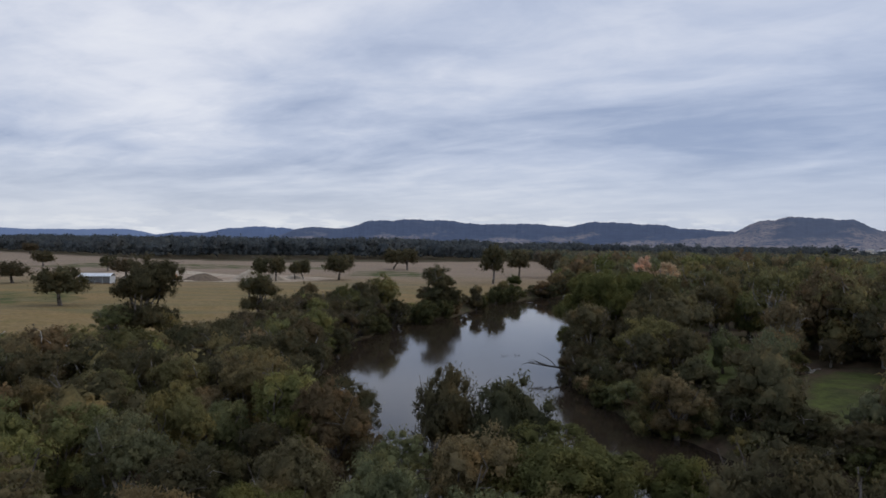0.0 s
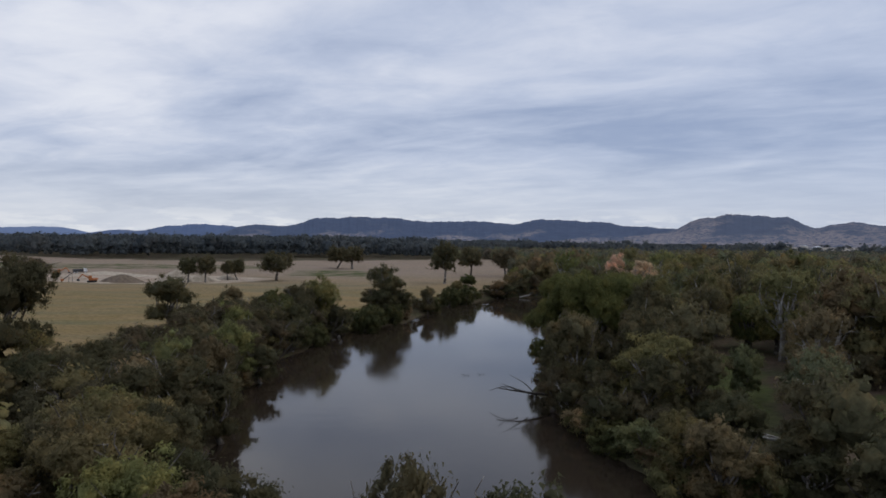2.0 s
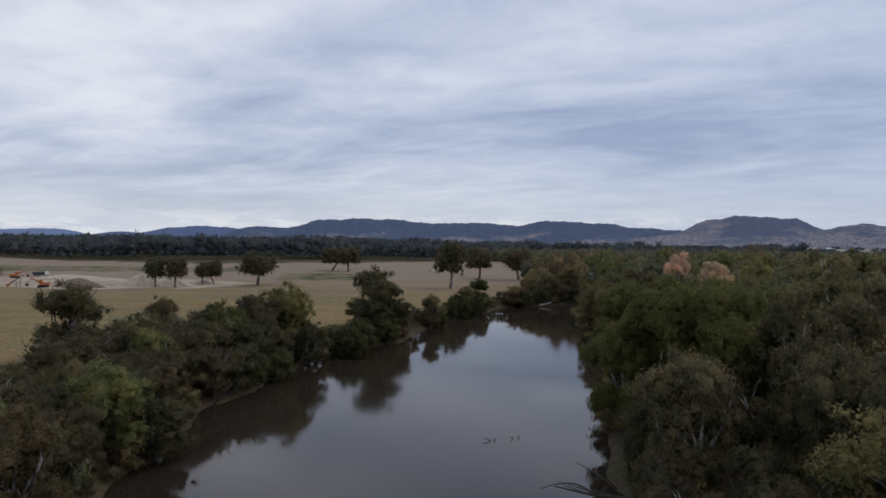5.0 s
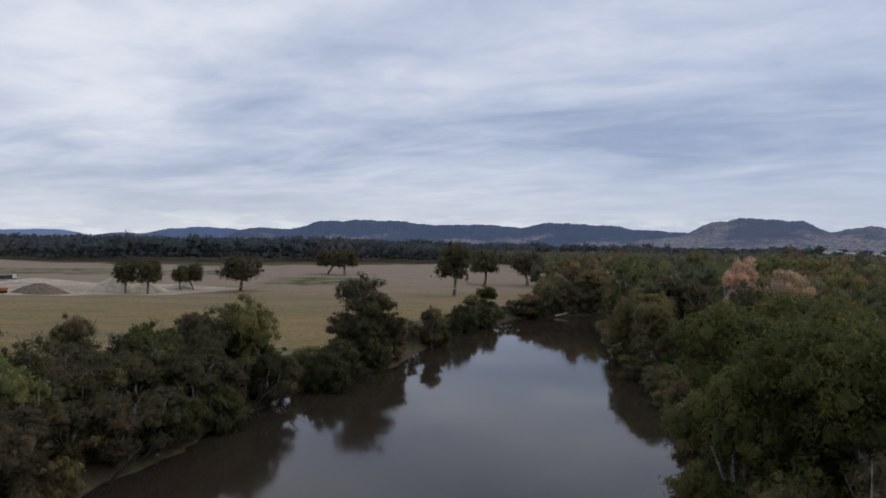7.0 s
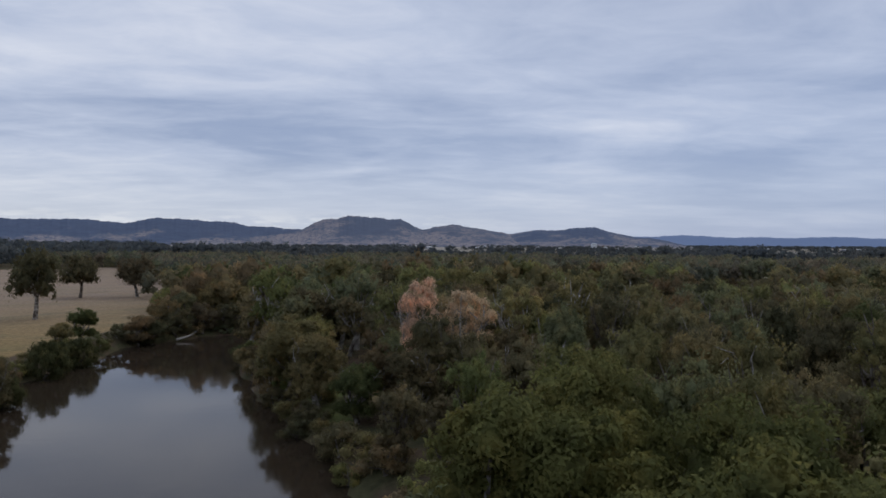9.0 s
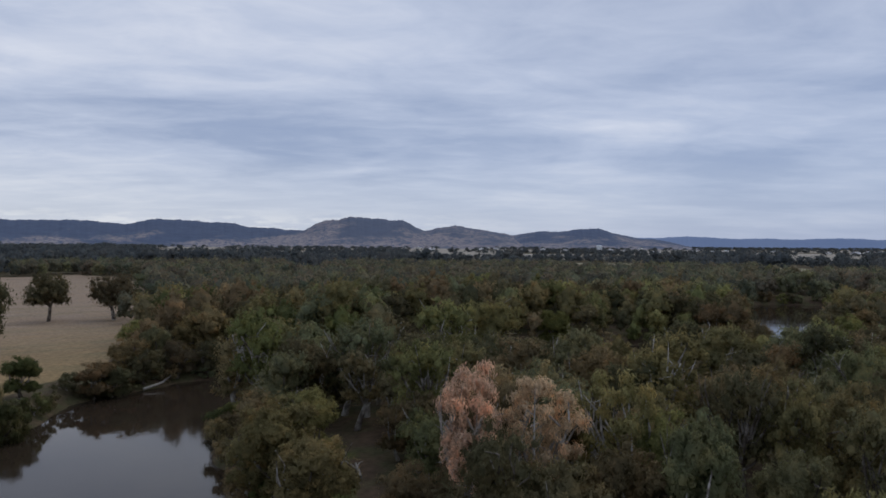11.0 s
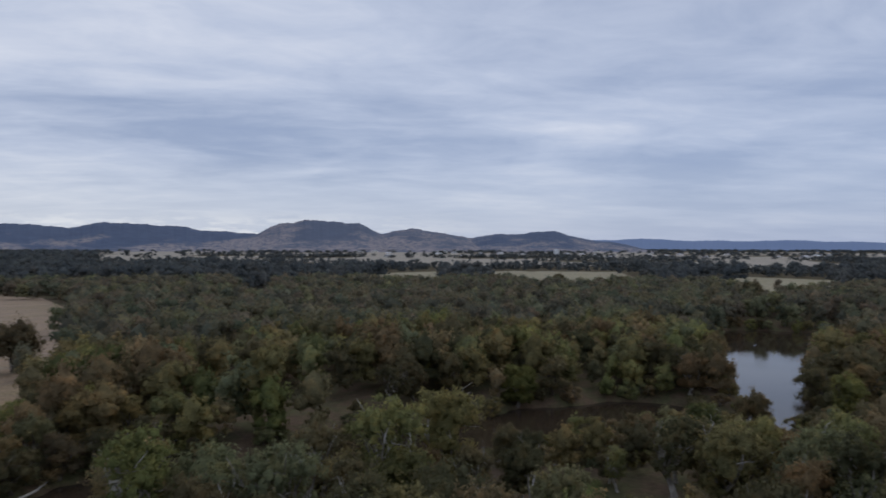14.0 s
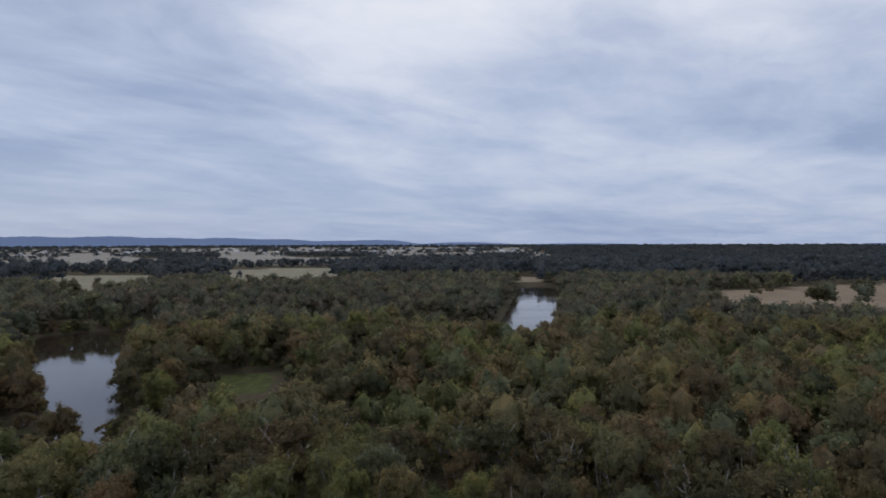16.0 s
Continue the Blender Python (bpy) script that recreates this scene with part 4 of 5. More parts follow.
def woods(name, label, spots, r, forms, wide=1.0, material=None, stems=""):
    pieces, wood = [], []
    for x, y, gz, tall in spots:
        form = forms[int(r.integers(0, len(forms)))]
        v, q, t, nn = form[1] if stems else form
        a, s = r.uniform(0, 6.28), tall / 15.0
        ca, sa = math.cos(a), math.sin(a)
        c, n = ca * s * wide, sa * s * wide
        pieces.append((np.stack([v[:, 0] * c - v[:, 1] * n + x, v[:, 0] * n + v[:, 1] * c + y, v[:, 2] * s + gz], 1), q, t, np.stack([nn[:, 0] * ca - nn[:, 1] * sa, nn[:, 0] * sa + nn[:, 1] * ca, nn[:, 2]], 1)))
        if stems:
            sv, sq, _, _ = form[0]
            wood.append((np.stack([sv[:, 0] * c - sv[:, 1] * n + x, sv[:, 0] * n + sv[:, 1] * c + y, sv[:, 2] * s + gz], 1), sq, None, None))
    if stems:
        v, q, t, _ = join_arrays(wood)
        tagged(new(name + "_timber", mesh_np(name + "_timber", v, q, None, pale_bark)), stems, "woodland", kind="stuff")
    v, q, t, nn = join_arrays(pieces)
    me = mesh_np(name, v, q, t, material or leaf_forest, nn)
    tone = np.repeat(r.random(len(pieces)), [len(p[0]) for p in pieces])
    me.color_attributes.new("tone", "FLOAT_COLOR", "POINT").data.foreach_set("color", np.repeat(tone, 4).astype(np.float32))
    return tagged(new(name, me), label, "woodland", kind="stuff")


xs, ys, r = scatter(-130, 430, -60, 430, 8.1, 5)
d, o, far = from_water(xs, ys), open_ground(xs, ys), way_off(xs, ys)
seen = (np.degrees(np.arctan2(xs, ys + 35)) > -48) & (ys > 130 - 1.1 * (xs - 40)) | (np.abs(xs) < 90) & (ys > 15)
keep = (d > np.where((xs < 60) & (ys > 130) & (ys < 240), 3.2, 1.0)) & (o < -2.5) & (far < 240) & seen
order = np.argsort(far[keep])
joined, single = [], 0
for x, y, dist, w in zip(xs[keep][order], ys[keep][order], far[keep][order], d[keep][order]):
    if r.random() < 0.06 or inside(x, y, CREEK_SIDE) > 0 and r.random() < 0.45 or not free(x, y, 3.9):
        continue
    tall, pick = canopy(x, y, w, r), r.random()
    if single >= 122:
        joined.append((x, y, float(height(x, y)) - 0.2, tall))
        continue
    if single < 105:
        kind = gum_near if pick < 0.64 else gum_bright if pick < 0.72 else gum_sparse
    else:
        kind = gum_mid if pick < 0.86 else gum_sparse
    if x > 84 and 130 < y < 225 and pick > 0.45:
        kind = gum_sparse
    if 30 < x < 60 and 70 < y < 104:
        tall *= 0.6
    if y < 135 and 10 < x < 70 and pick > 0.35:
        kind = gum_dark
    single += 1
    kind.plant(x, y, tall / 16.0, r.uniform(0, 6.28), int(r.integers(0, 6)), r.uniform(0.9, 1.2) * (12.5 / tall) ** 0.5, group="river forest")
    planted.append((x, y, 4.5))
close_forms = [tree_arrays(780 + i, 15.0, 5.0, 2.8, 9, 34, 0.40, limbs=6, bare=3, core=0.68, slim=0.45, lobes=8) for i in range(5)]
close_forms += [tree_arrays(790 + i, 16.5, 4.5, 5.5, 8, 32, 0.38, limbs=9, bare=7, core=0.35, slim=0.42, lobes=7) for i in range(4)]
near_forms = [low_tree(800 + i, 7, 14, 0.56, 5) for i in range(7)]
close = [j for j in joined if math.hypot(j[0] - 70, j[1] - 190) < 105]
woods("river_forest", "dense olive-green river forest of gum trees", close, r, close_forms, 1.08, stems="pale bare trunks and limbs of the river forest")
woods("outer_river_forest", "dense gum forest further along the river", [j for j in joined if j not in close], r, near_forms, 1.1)

# the narrow belt between paddock and river
xs, ys, r = scatter(-64, -14, 84, 212, 5.2, 8)
d, o = from_water(xs, ys), inside(xs, ys, PADDOCK)
for x, y, w in zip(*(v[(d > -0.5) & (d < 24) & (o < -1)] for v in (xs, ys, d))):
    if all((x - a) ** 2 + (y - b) ** 2 > 9.5 for a, b, _ in planted):
        gum_dark.plant(x, y, r.uniform(7.0, 9.9) / 16.0, r.uniform(0, 6.28), int(r.integers(0, 6)), r.uniform(1.15, 1.4), group="river bank trees")
        planted.append((x, y, 3.5))

# the near bank on the other side, wooded down to the water
xs, ys, r = scatter(14, 62, 68, 140, 4.6, 12)
d, o = from_water(xs, ys), open_ground(xs, ys)
for x, y, w in zip(*(v[(d > 0.2) & (d < 11) & (o < -1)] for v in (xs, ys, d))):
    if all((x - a) ** 2 + (y - b) ** 2 > 9.0 for a, b, _ in planted):
        gum_dark.plant(x, y, (r.uniform(5.0, 9.0) if x < 30 or y > 112 else r.uniform(3.6, 5.6)) / 16.0, r.uniform(0, 6.28), int(r.integers(0, 6)), r.uniform(1.2, 1.5) * (1.0 if x < 30 or y > 112 else 1.45), group="river bank trees")
        planted.append((x, y, 3.0))

# close woods round the start and on the flat across the river
thicket = []
for x0, x1, y0, y1, cell, seed in ((-100, 8, 46, 106, 5.4, 14), (42, 118, 58, 150, 6.4, 15)):
    xs, ys, r = scatter(x0, x1, y0, y1, cell, seed)
    d, o = from_water(xs, ys), open_ground(xs, ys)
    lone = 0
    keep = (d > 1.0) & (o < np.where(xs > 40, -4.5, -1.0))
    for x, y in sorted(zip(xs[keep], ys[keep]), key=lambda p: abs(p[0] - 8) + 0.4 * p[1]):
        if all((x - a) ** 2 + (y - b) ** 2 > (0.5 * (3.2 + c)) ** 2 * 1.6 for a, b, c in planted):
            tall = r.uniform(6.0, 9.5) if x < 40 or x > 75 else r.uniform(4.0, 6.5)
            planted.append((x, y, 3.4))
            lone += 1
            if lone <= 28:
                kind = gum_dark if r.random() < 0.6 else gum_near
                kind.plant(x, y, tall / 16.0, r.uniform(0, 6.28), int(r.integers(0, 6)), r.uniform(1.15, 1.45), group="river bank trees")
            else:
                thicket.append((x, y, float(height(x, y)) - 0.2, tall))
woods("river_thicket", "close brownish-green thicket of young gum trees", thicket, r, close_forms[:5], 1.45, stems="thin pale stems of the young thicket")

# low bushes along the water
xs, ys, r = scatter(-40, 250, 70, 345, 4.6, 9)
d = from_water(xs, ys)
for x, y in zip(xs[(d > 0.6) & (d < 5)], ys[(d > 0.6) & (d < 5)]):
    if r.random() < (0.95 if x > 14 and y > 80 else 0.85):
        shrub.plant(x, y, r.uniform(0.6, 1.15), r.uniform(0, 6.28), int(r.integers(0, 3)), r.uniform(0.9, 1.4), group="bank bushes")
xs, ys, r = scatter(16, 64, 60, 126, 3.0, 16)
d, o = from_water(xs, ys), np.maximum(inside(xs, ys, GRASS_NEAR), inside(xs, ys, GRASS_SIDE))
for x, y in zip(*(v[(d > 0.1) & (d < 3.6) & (o < 0) | (o > 0.5) & (r.random(xs.shape) < 0.10)] for v in (xs, ys))):
    shrub.plant(x, y, r.uniform(0.5, 0.95), r.uniform(0, 6.28), int(r.integers(0, 3)), r.uniform(1.1, 1.6), group="bank bushes")
xs, ys, r = scatter(255, 440, 268, 400, 5.6, 10)
d = from_water(xs, ys)
for x, y in zip(xs[(d > 0.4) & (d < 6)], ys[(d > 0.4) & (d < 6)]):
    shrub.plant(x, y, r.uniform(0.9, 1.6), r.uniform(0, 6.28), int(r.integers(0, 3)), r.uniform(0.9, 1.3), group="bank bushes")


# woods beyond the river forest
mid_forms = [low_tree(900 + i, 6, 5, 0.95, 5) for i in range(7)]
far_forms = [low_tree(950 + i, 5, 3, 1.1, 4) for i in range(7)]


def ragged(x, y):
    """Lets the edge of the woods wander in and out of the fields."""
    return 15 * np.sin(x * 0.052 + 2 * np.sin(y * 0.031)) * np.sin(y * 0.047 + 1.5 * np.sin(x * 0.02)) + 7 * np.sin(x * 0.13 + y * 0.09)


def spots_of(xs, ys, keep, r, lo, hi):
    xs, ys = xs[keep], ys[keep]
    return np.stack([xs, ys, height(xs, ys) - 0.3, r.uniform(lo, hi, xs.shape)], 1)


xs, ys, r = scatter(-420, 900, -420, 1000, 9.6, 21)
d, o, far = from_water(xs, ys), open_ground(xs, ys), way_off(xs, ys)
angle = np.degrees(np.arctan2(xs - 40, ys + 20))
keep = (d > 2) & ((o + ragged(xs, ys) < 0) | (o > 12) & (xs > 200) & (r.random(xs.shape) < 0.035)) & ~((far < 240) & (xs > -130) & (xs < 430) & (ys > -60) & (ys < 430)) & (angle > -48) & (np.degrees(np.arctan2(xs - 40, ys - 200)) < 132) & (r.random(xs.shape) < 0.9)
keep &= (np.hypot(xs, ys - 150) < 780) & ((xs > 60) | (ys < 130))
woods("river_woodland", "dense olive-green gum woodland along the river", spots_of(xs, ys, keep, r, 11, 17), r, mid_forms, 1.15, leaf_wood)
xs, ys, r = scatter(-1500, 2300, -1300, 2400, 20, 23)
o = np.maximum(open_ground(xs, ys), pale_plain(xs, ys) * 60)
dist = np.hypot(xs, ys - 150)
angle = np.degrees(np.arctan2(xs, ys))
keep = (o + np.where(xs < 60, 0.5, 1.3) * ragged(xs, ys) < -2) & (dist >= 700) & ((dist >= 780) | (xs < 60)) & (dist < 2300) & (angle > -40) & (angle < 128) & (r.random(xs.shape) < 0.93)
spots = spots_of(xs, ys, keep, r, 14, 22)
spots[:, 3] += 7.0 * np.clip(np.sin(spots[:, 0] * 0.021) * np.sin(spots[:, 1] * 0.017 + 1.0) + r.normal(0, 0.3, len(spots)), -0.5, 1.2)
spots[spots[:, 0] < 80, 3] += 4.0
spots[(np.hypot(spots[:, 0], spots[:, 1]) > 1250) & (spots[:, 0] > 0.21 * spots[:, 1]), 3] *= 0.62
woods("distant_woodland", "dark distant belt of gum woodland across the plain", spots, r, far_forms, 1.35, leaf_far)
xs, ys, r = scatter(-2600, 4600, -2200, 4600, 50, 29)
o = pale_plain(xs, ys)
dist, angle = np.hypot(xs, ys), np.degrees(np.arctan2(xs, ys))
keep = (dist >= 2200) & (dist < 4300) & (angle > -40) & (angle < 128) & ((o < 0) | (r.random(xs.shape) < 0.2))
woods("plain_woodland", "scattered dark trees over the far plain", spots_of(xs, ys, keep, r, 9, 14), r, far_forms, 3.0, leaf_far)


# ---- dead timber by the river ----
def timber(name, label, x, y, z, pieces, material=dead_wood, category="log", turn=0.0):
    """A dead branch, snag or log: a stem and its limbs as parts."""
    root = new(name)
    root.matrix_basis = Matrix.Translation((x, y, z)) @ Matrix.Rotation(turn, 4, "Z")
    r = np.random.default_rng(int(abs(x * 13 + y * 7)))
    for i, (a, b, r0, r1) in enumerate(pieces):
        ob = new("stem" if i == 0 else "limb", mesh_np("stem" if i == 0 else "limb", *limb(r, a, b, r0, r1, 0.07, 6, 7)[:3], material))
        ob.data.polygons.foreach_set("use_smooth", np.ones(len(ob.data.polygons), bool))
        ob.parent = root
    return tagged(root, label, category)


m = Mat("wet_dark_wood", 0.6)
m.color(m.ramp(m.noise(3.0, 4), (0.3, (0.035, 0.028, 0.022)), (0.7, (0.085, 0.070, 0.055))))
wet_wood = m.m
timber("snag", "dark wet snag poking out of the river", 13.2, 152, -0.3, [((0, 0, -1), (1.1, 0.3, 0.55), 0.13, 0.05), ((0.5, 0.1, 0.3), (-0.4, 0.2, 0.6), 0.06, 0.03)], wet_wood, "snag")
timber("snag", "dark wet snag poking out of the river", 15.9, 153, -0.3, [((0, 0, -1), (1.3, 0.1, 0.6), 0.14, 0.05), ((0.6, 0.0, 0.3), (0.1, -0.4, 0.65), 0.06, 0.03)], wet_wood, "snag")
timber("fallen_branch", "bare dead branch reaching from the bank over water", 22.5, 129, 1.2, [((2, 0, 0.2), (-6.5, 1.2, 1.2), 0.24, 0.05), ((-2, 0.3, 0.7), (-6.2, -1.6, 2.4), 0.12, 0.03), ((-3.4, 0.6, 0.8), (-7.4, 2.6, 0.5), 0.10, 0.03), ((-1, 0.1, 0.5), (-4.4, 2.2, 2.9), 0.10, 0.03), ((-4.4, 0.9, 0.9), (-6.6, 0.2, 2.0), 0.06, 0.02)], wet_wood, "branch")
for lx, ly, ln, tn in ((236, 231, 7.0, 2.4), (232, 227, 4.0, 0.5), (63, 118, 3.0, 0.7), (43, 99, 6.0, 2.7), (66, 244, 5.0, 1.2)):
    timber("fallen_log", "weathered grey fallen log lying on grass", lx, ly, float(height(lx, ly)) + 0.12, [((-ln / 2, 0, 0.1), (ln / 2, 0, 0.25), 0.28, 0.14), ((ln * 0.1, 0, 0.2), (ln * 0.45, 1.3, 0.7), 0.12, 0.04), ((ln * 0.2, 0, 0.2), (ln * 0.5, -1.0, 0.5), 0.10, 0.04)], dead_wood, "log", tn)
timber("fallen_log", "pale bleached trunk lying at the water's edge", 59, 326, 0.5, [((-3, 0, 0.0), (3, 1.0, 0.9), 0.32, 0.16), ((1, 0.3, 0.5), (3.2, -1.0, 2.2), 0.12, 0.05)], dead_wood, "log", 0.4)

# leaning stems along the cut bank
r = np.random.default_rng(41)
for i in range(15):
    k = i / 14
    sx, sy = -23.5 + 10.5 * k + 3.5 * math.sin(k * 3.1) * -0.6, 170 + 34 * k
    lean = r.uniform(0.6, 2.6)
    timber("leaning_stem", "dark leaning stem rooted in the river bank", sx + 1.2, sy, 0.0, [((-0.4, 0, -0.3), (lean, r.uniform(-0.8, 0.8), r.uniform(3.0, 5.0)), 0.17, 0.08), ((0.2, 0, 0.6), (lean + 1.2, r.uniform(-1.5, 1.5), r.uniform(2.2, 3.6)), 0.08, 0.03)], wet_wood, "stem")
timber("bank_log", "long dark log lying along the waterline", -19.5, 186.5, 0.25, [((-4.0, -12, 0.0), (4.2, 11, 0.2), 0.22, 0.10), ((-1, -5, 0.3), (1.5, -3, 0.2), 0.12, 0.05), ((1.5, 4, 0.3), (4.0, 5.2, 0.1), 0.12, 0.05)], wet_wood, "log")


# ---- gravel pit in the paddock ----
def heap(name, label, x, y, wide, deep, tall, material, seed):
    """A heap of spoil with a ragged foot and runnels."""
    n, rings = 40, 12
    r = np.random.default_rng(seed)
    ph = r.uniform(0, 6.3, 6)
    a, k = np.meshgrid(np.linspace(0, 2 * math.pi, n, endpoint=False), np.linspace(0, 1, rings))
    edge = 1 + 0.16 * np.sin(2 * a + ph[0]) + 0.10 * np.sin(3 * a + ph[1]) + 0.05 * np.sin(7 * a + ph[2])
    px, py = x + wide * edge * k * np.cos(a), y + deep * edge * k * np.sin(a)
    form = np.clip(1 - k**1.35, 0, 1) * (1 + 0.18 * np.sin(3 * a + ph[3]) * k + 0.10 * np.sin(9 * a + ph[4]) * k)
    pz = height(px, py) + tall * form - 0.25 * k
    i = np.arange(n * rings).reshape(rings, n)
    q = np.stack([i[:-1], np.roll(i[:-1], -1, 1), np.roll(i[1:], -1, 1), i[1:]], -1).reshape(-1, 4)
    me = mesh_np(name, np.stack([px, py, pz], -1).reshape(-1, 3), q[:, ::-1], None, material)
    me.polygons.foreach_set("use_smooth", np.ones(len(q), bool))
    return tagged(new(name, me), label, "mound", "spoil heaps")


heap("soil_mound", "brown soil mound beside the gravel pit", -127, 369, 11, 7, 3.6, soil_brown, 1)
heap("sand_mound", "pale eroded sand heap under small trees", -106, 381, 9, 7, 5.2, sand_pale, 2)
heap("sand_mound", "pale eroded sand heap under small trees", -94, 384, 8, 6, 3.6, sand_pale, 3)
heap("sand_mound", "low pale gravel heap in the open pit", -86, 402, 7, 5, 2.2, sand_pale, 4)
heap("gravel_mound", "low pale gravel heap in the open pit", -163, 440, 18, 9, 1.8, sand_pale, 5)
heap("gravel_mound", "low pale gravel heap in the open pit", -140, 418, 12, 6, 1.4, sand_pale, 6)


def box(x0, y0, z0, x1, y1, z1, bevel=0.04):
    bm = bmesh.new()
    bmesh.ops.create_cube(bm, size=1.0)
    bmesh.ops.transform(bm, matrix=Matrix.Translation(((x0 + x1) / 2, (y0 + y1) / 2, (z0 + z1) / 2)) @ Matrix.Diagonal((x1 - x0, y1 - y0, z1 - z0, 1)), verts=bm.verts)
    if bevel:
        bmesh.ops.bevel(bm, geom=bm.edges[:], offset=bevel, segments=1, affect="EDGES")
    return bm


def prism(points, y0, y1):
    """A solid with the outline points (x, z), from y0 to y1."""
    bm = bmesh.new()
    a = [bm.verts.new((x, y0, z)) for x, z in points]
    b = [bm.verts.new((x, y1, z)) for x, z in points]
    bm.faces.new(a)
    bm.faces.new(b[::-1])
    for i in range(len(a)):
        j = (i + 1) % len(a)
        bm.faces.new((a[i], b[i], b[j], a[j]))
    bmesh.ops.recalc_face_normals(bm, faces=bm.faces)
    return bm


def rod(a, b, r0, r1, sides=10):
    v, q, _, _ = tube([a, b], [r0, r1], sides)
    bm = bmesh.new()
    vs = [bm.verts.new(p) for p in v]
    for f in q:
        bm.faces.new([vs[i] for i in f])
    bm.faces.new(vs[:sides][::-1])
    bm.faces.new(vs[-sides:])
    bmesh.ops.recalc_face_normals(bm, faces=bm.faces)
    return bm


def place(name, label, category, x, y, turn, group=""):
    root = new(name)
    root.matrix_basis = Matrix.Translation((x, y, float(height(x, y)) - 0.03)) @ Matrix.Rotation(turn, 4, "Z")
    return tagged(root, label, category, group)


shed = place("shed", "long pale farm shed with white roof and open front", "shed", -164, 329, 0.1)
part("back_wall", box(-7, 3.3, 0, 7, 3.5, 3.4), shed_wall, shed)
part("end_wall", prism([(-7.0, 0), (-6.8, 0), (-6.8, 3.4), (-7.0, 3.4)], -3.4, 3.3), shed_wall, shed)
part("end_wall", prism([(6.8, 0), (7.0, 0), (7.0, 3.4), (6.8, 3.4)], -3.4, 3.3), shed_wall, shed)
for k in (-3.5, 0.0, 3.5):
    part("post", box(k - 0.12, -3.5, 0, k + 0.12, -3.26, 3.4, 0.02), shed_wall, shed)
part("floor_slab", box(-7, -3.4, -0.2, 7, 3.3, 0.08, 0), soil_brown, shed)
for sgn in (-1, 1):
    bm = bmesh.new()
    pts = [(-7.4, sgn * 3.9, 3.42), (7.4, sgn * 3.9, 3.42), (7.4, 0, 4.7), (-7.4, 0, 4.7)]
    lo, hi = [bm.verts.new(p) for p in pts], [bm.verts.new((p[0], p[1], p[2] + 0.09)) for p in pts]
    bm.faces.new(lo[::-1]), bm.faces.new(hi)
    for i in range(4):
        bm.faces.new((lo[i], lo[(i + 1) % 4], hi[(i + 1) % 4], hi[i]))
    bmesh.ops.recalc_face_normals(bm, faces=bm.faces)
    part("roof_sheet", bm, white_steel, shed)


def excavator(x, y, turn, raised):
    ob = place("excavator", "orange tracked excavator parked in the gravel pit", "excavator", x, y, turn, "pit machines")
    for sgn in (-1, 1):
        t = part("track", prism([(-1.9, 0.25), (-1.6, 0.0), (1.6, 0.0), (1.9, 0.25), (1.9, 0.65), (1.6, 0.9), (-1.6, 0.9), (-1.9, 0.65)], sgn * 1.2 - 0.3, sgn * 1.2 + 0.3), rubber, ob)
        part("wheel", rod((1.4, sgn * 1.52, 0.45), (1.4, sgn * 1.56, 0.45), 0.34, 0.34), truck_dark, t)
        part("wheel", rod((-1.4, sgn * 1.52, 0.45), (-1.4, sgn * 1.56, 0.45), 0.34, 0.34), truck_dark, t)
    part("undercarriage", box(-1.2, -0.95, 0.4, 1.2, 0.95, 0.95), truck_dark, ob)
    part("body", box(-2.3, -1.3, 0.98, 1.2, 1.3, 2.1, 0.12), digger_paint, ob)
    cab = part("cab", box(0.0, 0.25, 2.12, 1.4, 1.25, 3.2, 0.1), digger_paint, ob)
    part("window", box(1.37, 0.36, 2.35, 1.43, 1.14, 3.05, 0), glass_dark, cab)
    elbow = (4.2, -0.2, 5.2) if raised else (4.4, -0.2, 3.9)
    tip = (5.6, -0.2, 6.6) if raised else (6.2, -0.2, 1.6)
    part("boom", rod((1.0, -0.2, 1.8), elbow, 0.38, 0.26, 6), digger_paint, ob)
    part("stick", rod(elbow, tip, 0.26, 0.18, 6), digger_paint, ob)
    part("bucket", prism([(tip[0] - 0.5, tip[2]), (tip[0] + 0.5, tip[2]), (tip[0] + 0.4, tip[2] - 0.8), (tip[0] - 0.7, tip[2] - 1.0)], -0.8, 0.4), truck_dark, ob)


excavator(-141, 368, 3.3, False)
excavator(-190, 440, 0.3, False)


def dump_truck(x, y, turn):
    ob = place("dump_truck", "dark tipper truck parked in the gravel pit", "truck", x, y, turn, "pit machines")
    part("chassis", box(-3.6, -0.9, 0.75, 3.4, 0.9, 1.05), truck_dark, ob)
    cab = part("cab", prism([(1.9, 1.07), (3.7, 1.07), (3.7, 2.0), (3.3, 2.9), (1.9, 2.9)], -1.15, 1.15), white_steel, ob)
    part("windscreen", prism([(3.73, 2.02), (3.76, 2.02), (3.39, 2.8), (3.36, 2.8)], -1.0, 1.0), glass_dark, cab)
    part("tray", prism([(-3.8, 1.3), (-3.4, 1.08), (1.6, 1.08), (1.8, 2.6), (-3.9, 2.4)], -1.2, 1.2), truck_dark, ob)
    for wx in (-2.8, -1.5, 2.7):
        for sgn in (-1, 1):
            w = part("tyre", rod((wx, sgn * 0.92, 0.52), (wx, sgn * 1.2, 0.52), 0.52, 0.52, 14), rubber, ob)
            part("rim", rod((wx, sgn * 1.2, 0.52), (wx, sgn * 1.23, 0.52), 0.27, 0.27, 10), white_steel, w)


dump_truck(-180, 446, 0.4)

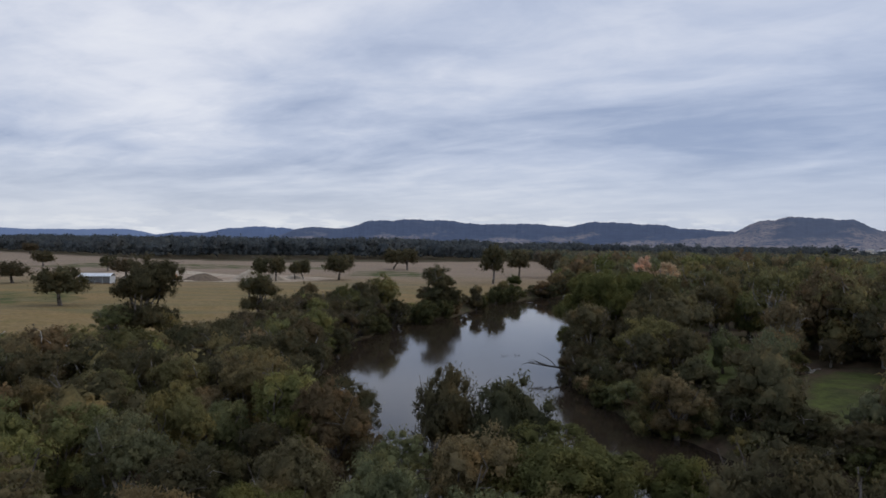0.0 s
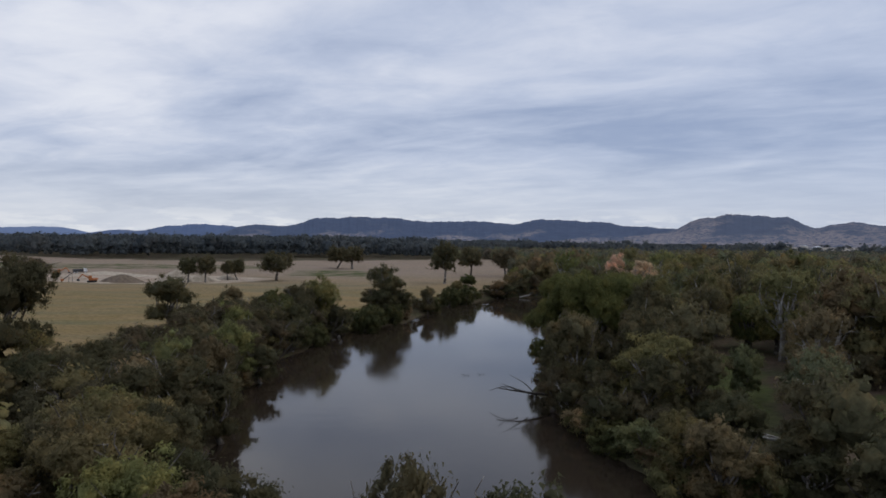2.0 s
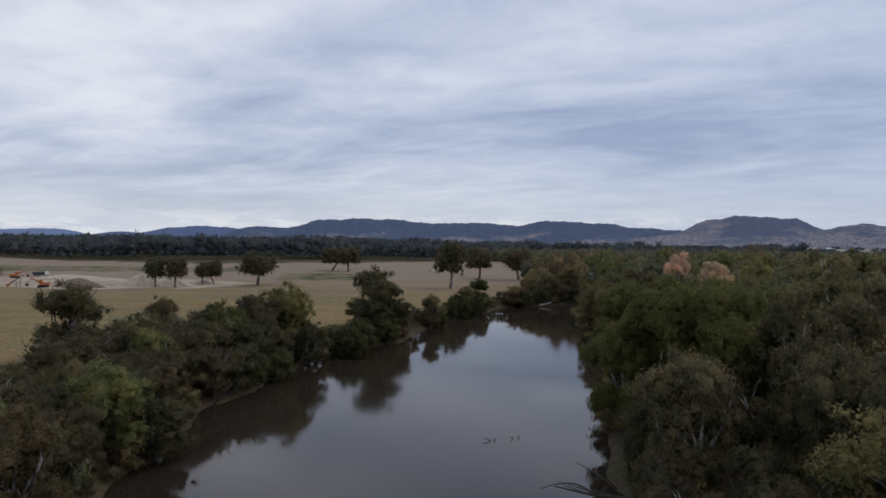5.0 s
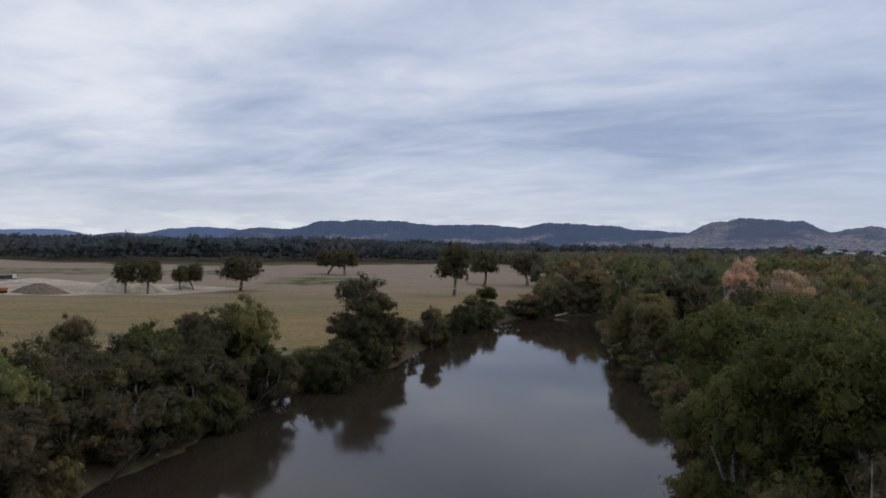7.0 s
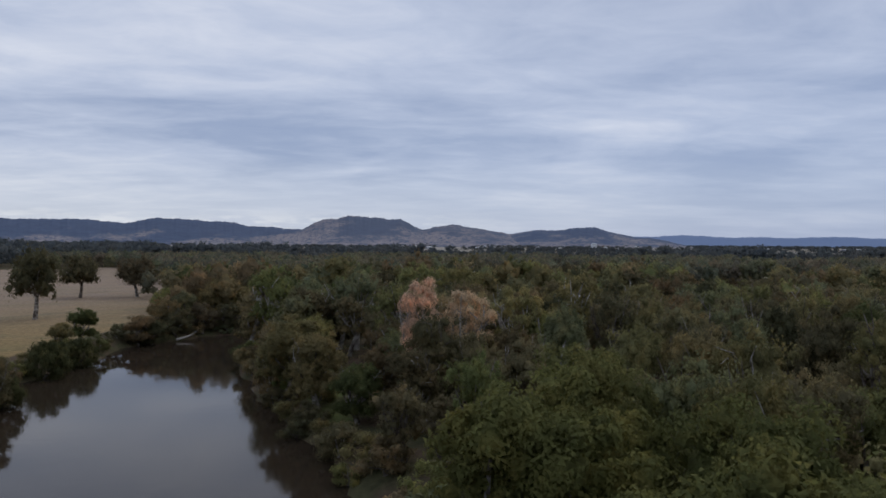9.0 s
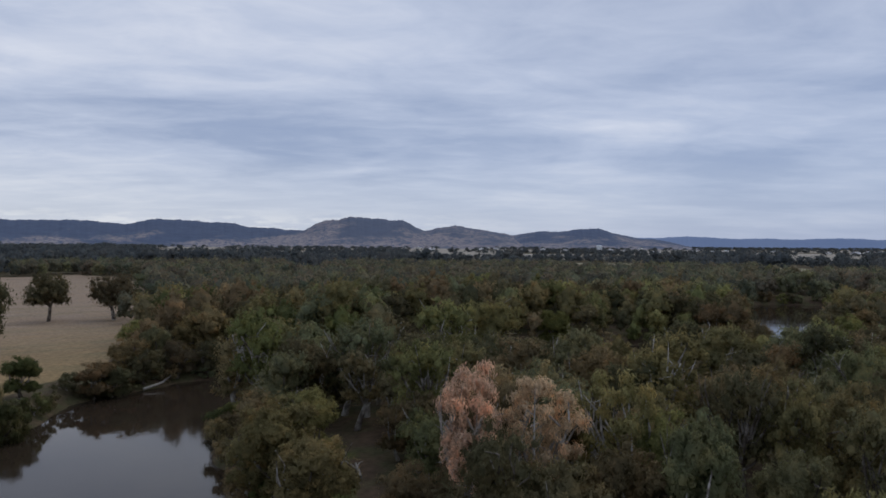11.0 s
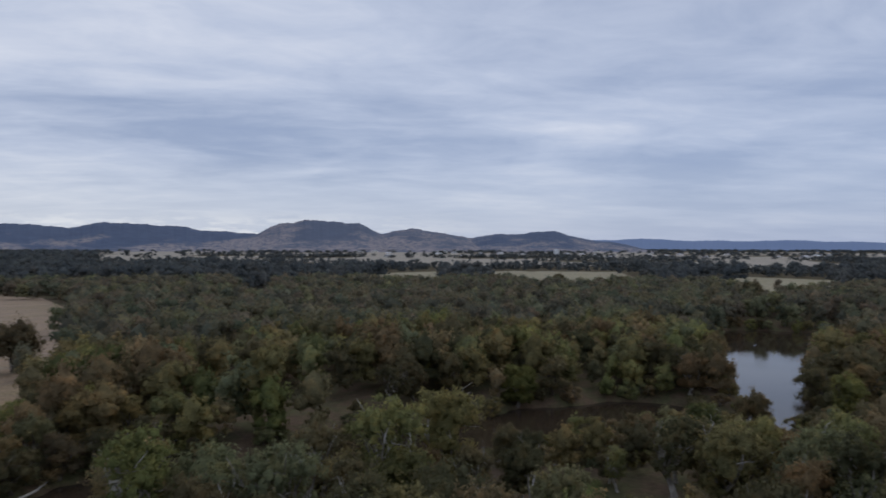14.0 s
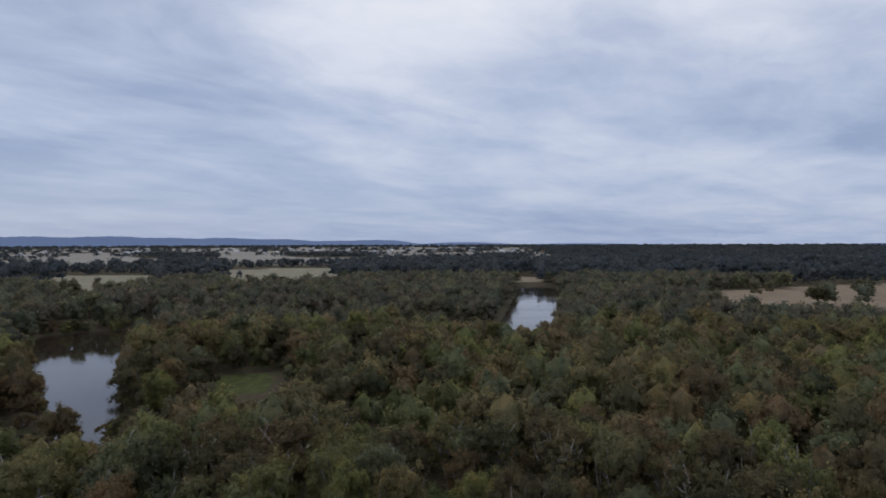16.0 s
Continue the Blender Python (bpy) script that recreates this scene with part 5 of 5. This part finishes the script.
conveyor = place("conveyor", "dark inclined belt conveyor standing in gravel pit", "conveyor", -151, 367, 0.35, "pit machines")
part("belt_frame", prism([(-3.0, 0.8), (2.2, 4.9), (2.4, 5.3), (-3.2, 1.25)], -0.45, 0.45), truck_dark, conveyor)
part("hopper", prism([(-3.8, 1.6), (-2.0, 1.6), (-2.5, 0.6), (-3.4, 0.6)], -0.8, 0.8), digger_paint, conveyor)
for wx, wz in ((-3.2, 0.9), (-0.2, 2.8), (1.2, 3.9)):
    for sgn in (-1, 1):
        part("leg", rod((wx, sgn * 0.5, 0), (wx, sgn * 0.42, wz), 0.08, 0.07, 6), truck_dark, conveyor)


# ---- town and farms on the far plain ----
def house(wide, deep, wall, pitch, roof):
    ob = new("house")
    part("wall", box(-wide / 2, -deep / 2, -0.3, wide / 2, deep / 2, wall, 0), house_wall, ob)
    r = part("roof", prism([(-wide / 2 - 0.6, wall + 0.02), (wide / 2 + 0.6, wall + 0.02), (0, wall + pitch)], -deep / 2 - 0.6, deep / 2 + 0.6), roof, ob)
    part("chimney", box(wide * 0.15, -0.4, wall + pitch * 0.3, wide * 0.15 + 0.9, 0.5, wall + pitch + 0.8, 0), roof_mats[2], r)
    for k in (-0.3, 0.0, 0.3):
        part("window", box(k * wide - 0.8, -deep / 2 - 0.05, 1.0, k * wide + 0.8, -deep / 2 - 0.005, 2.3, 0), glass_dark, ob)
    return tagged(ob, "pale low house with light roof among trees", "house", "town houses")


first = [house(16, 11, 3.4, 3.0, roof_mats[0]), house(24, 13, 4.4, 3.0, roof_mats[0]), house(14, 10, 3.2, 3.2, roof_mats[1])]
r = np.random.default_rng(77)
for i in range(84):
    az, far = radians(r.uniform(28, 92)), r.uniform(2300, 3500)
    hx, hy = far * math.sin(az), far * math.cos(az)
    m4 = Matrix.Translation((hx, hy, float(height(hx, hy)))) @ Matrix.Rotation(r.uniform(-0.8, 0.8) - az + math.pi, 4, "Z") @ Matrix.Scale(r.uniform(0.9, 1.5), 4)
    kind = first[i % 3]
    if i < 3:
        kind.matrix_basis = m4
    else:
        copy_thing(kind, m4)

silo = new("silo")
sx, sy = 2500 * math.sin(radians(45.2)), 2500 * math.cos(radians(45.2))
silo.matrix_basis = Matrix.Translation((sx, sy, float(height(sx, sy)) - 0.3))
for k in (-8.0, 0.0, 8.0):
    c = part("barrel", rod((k, 0, 0), (k, 0, 24), 3.8, 3.8, 16), white_steel, silo)
    part("cap", rod((k, 0, 24.01), (k, 0, 26.5), 3.8, 0.4, 16), shed_wall, c)
tagged(silo, "tall pale grain silos beside the far town", "silo")
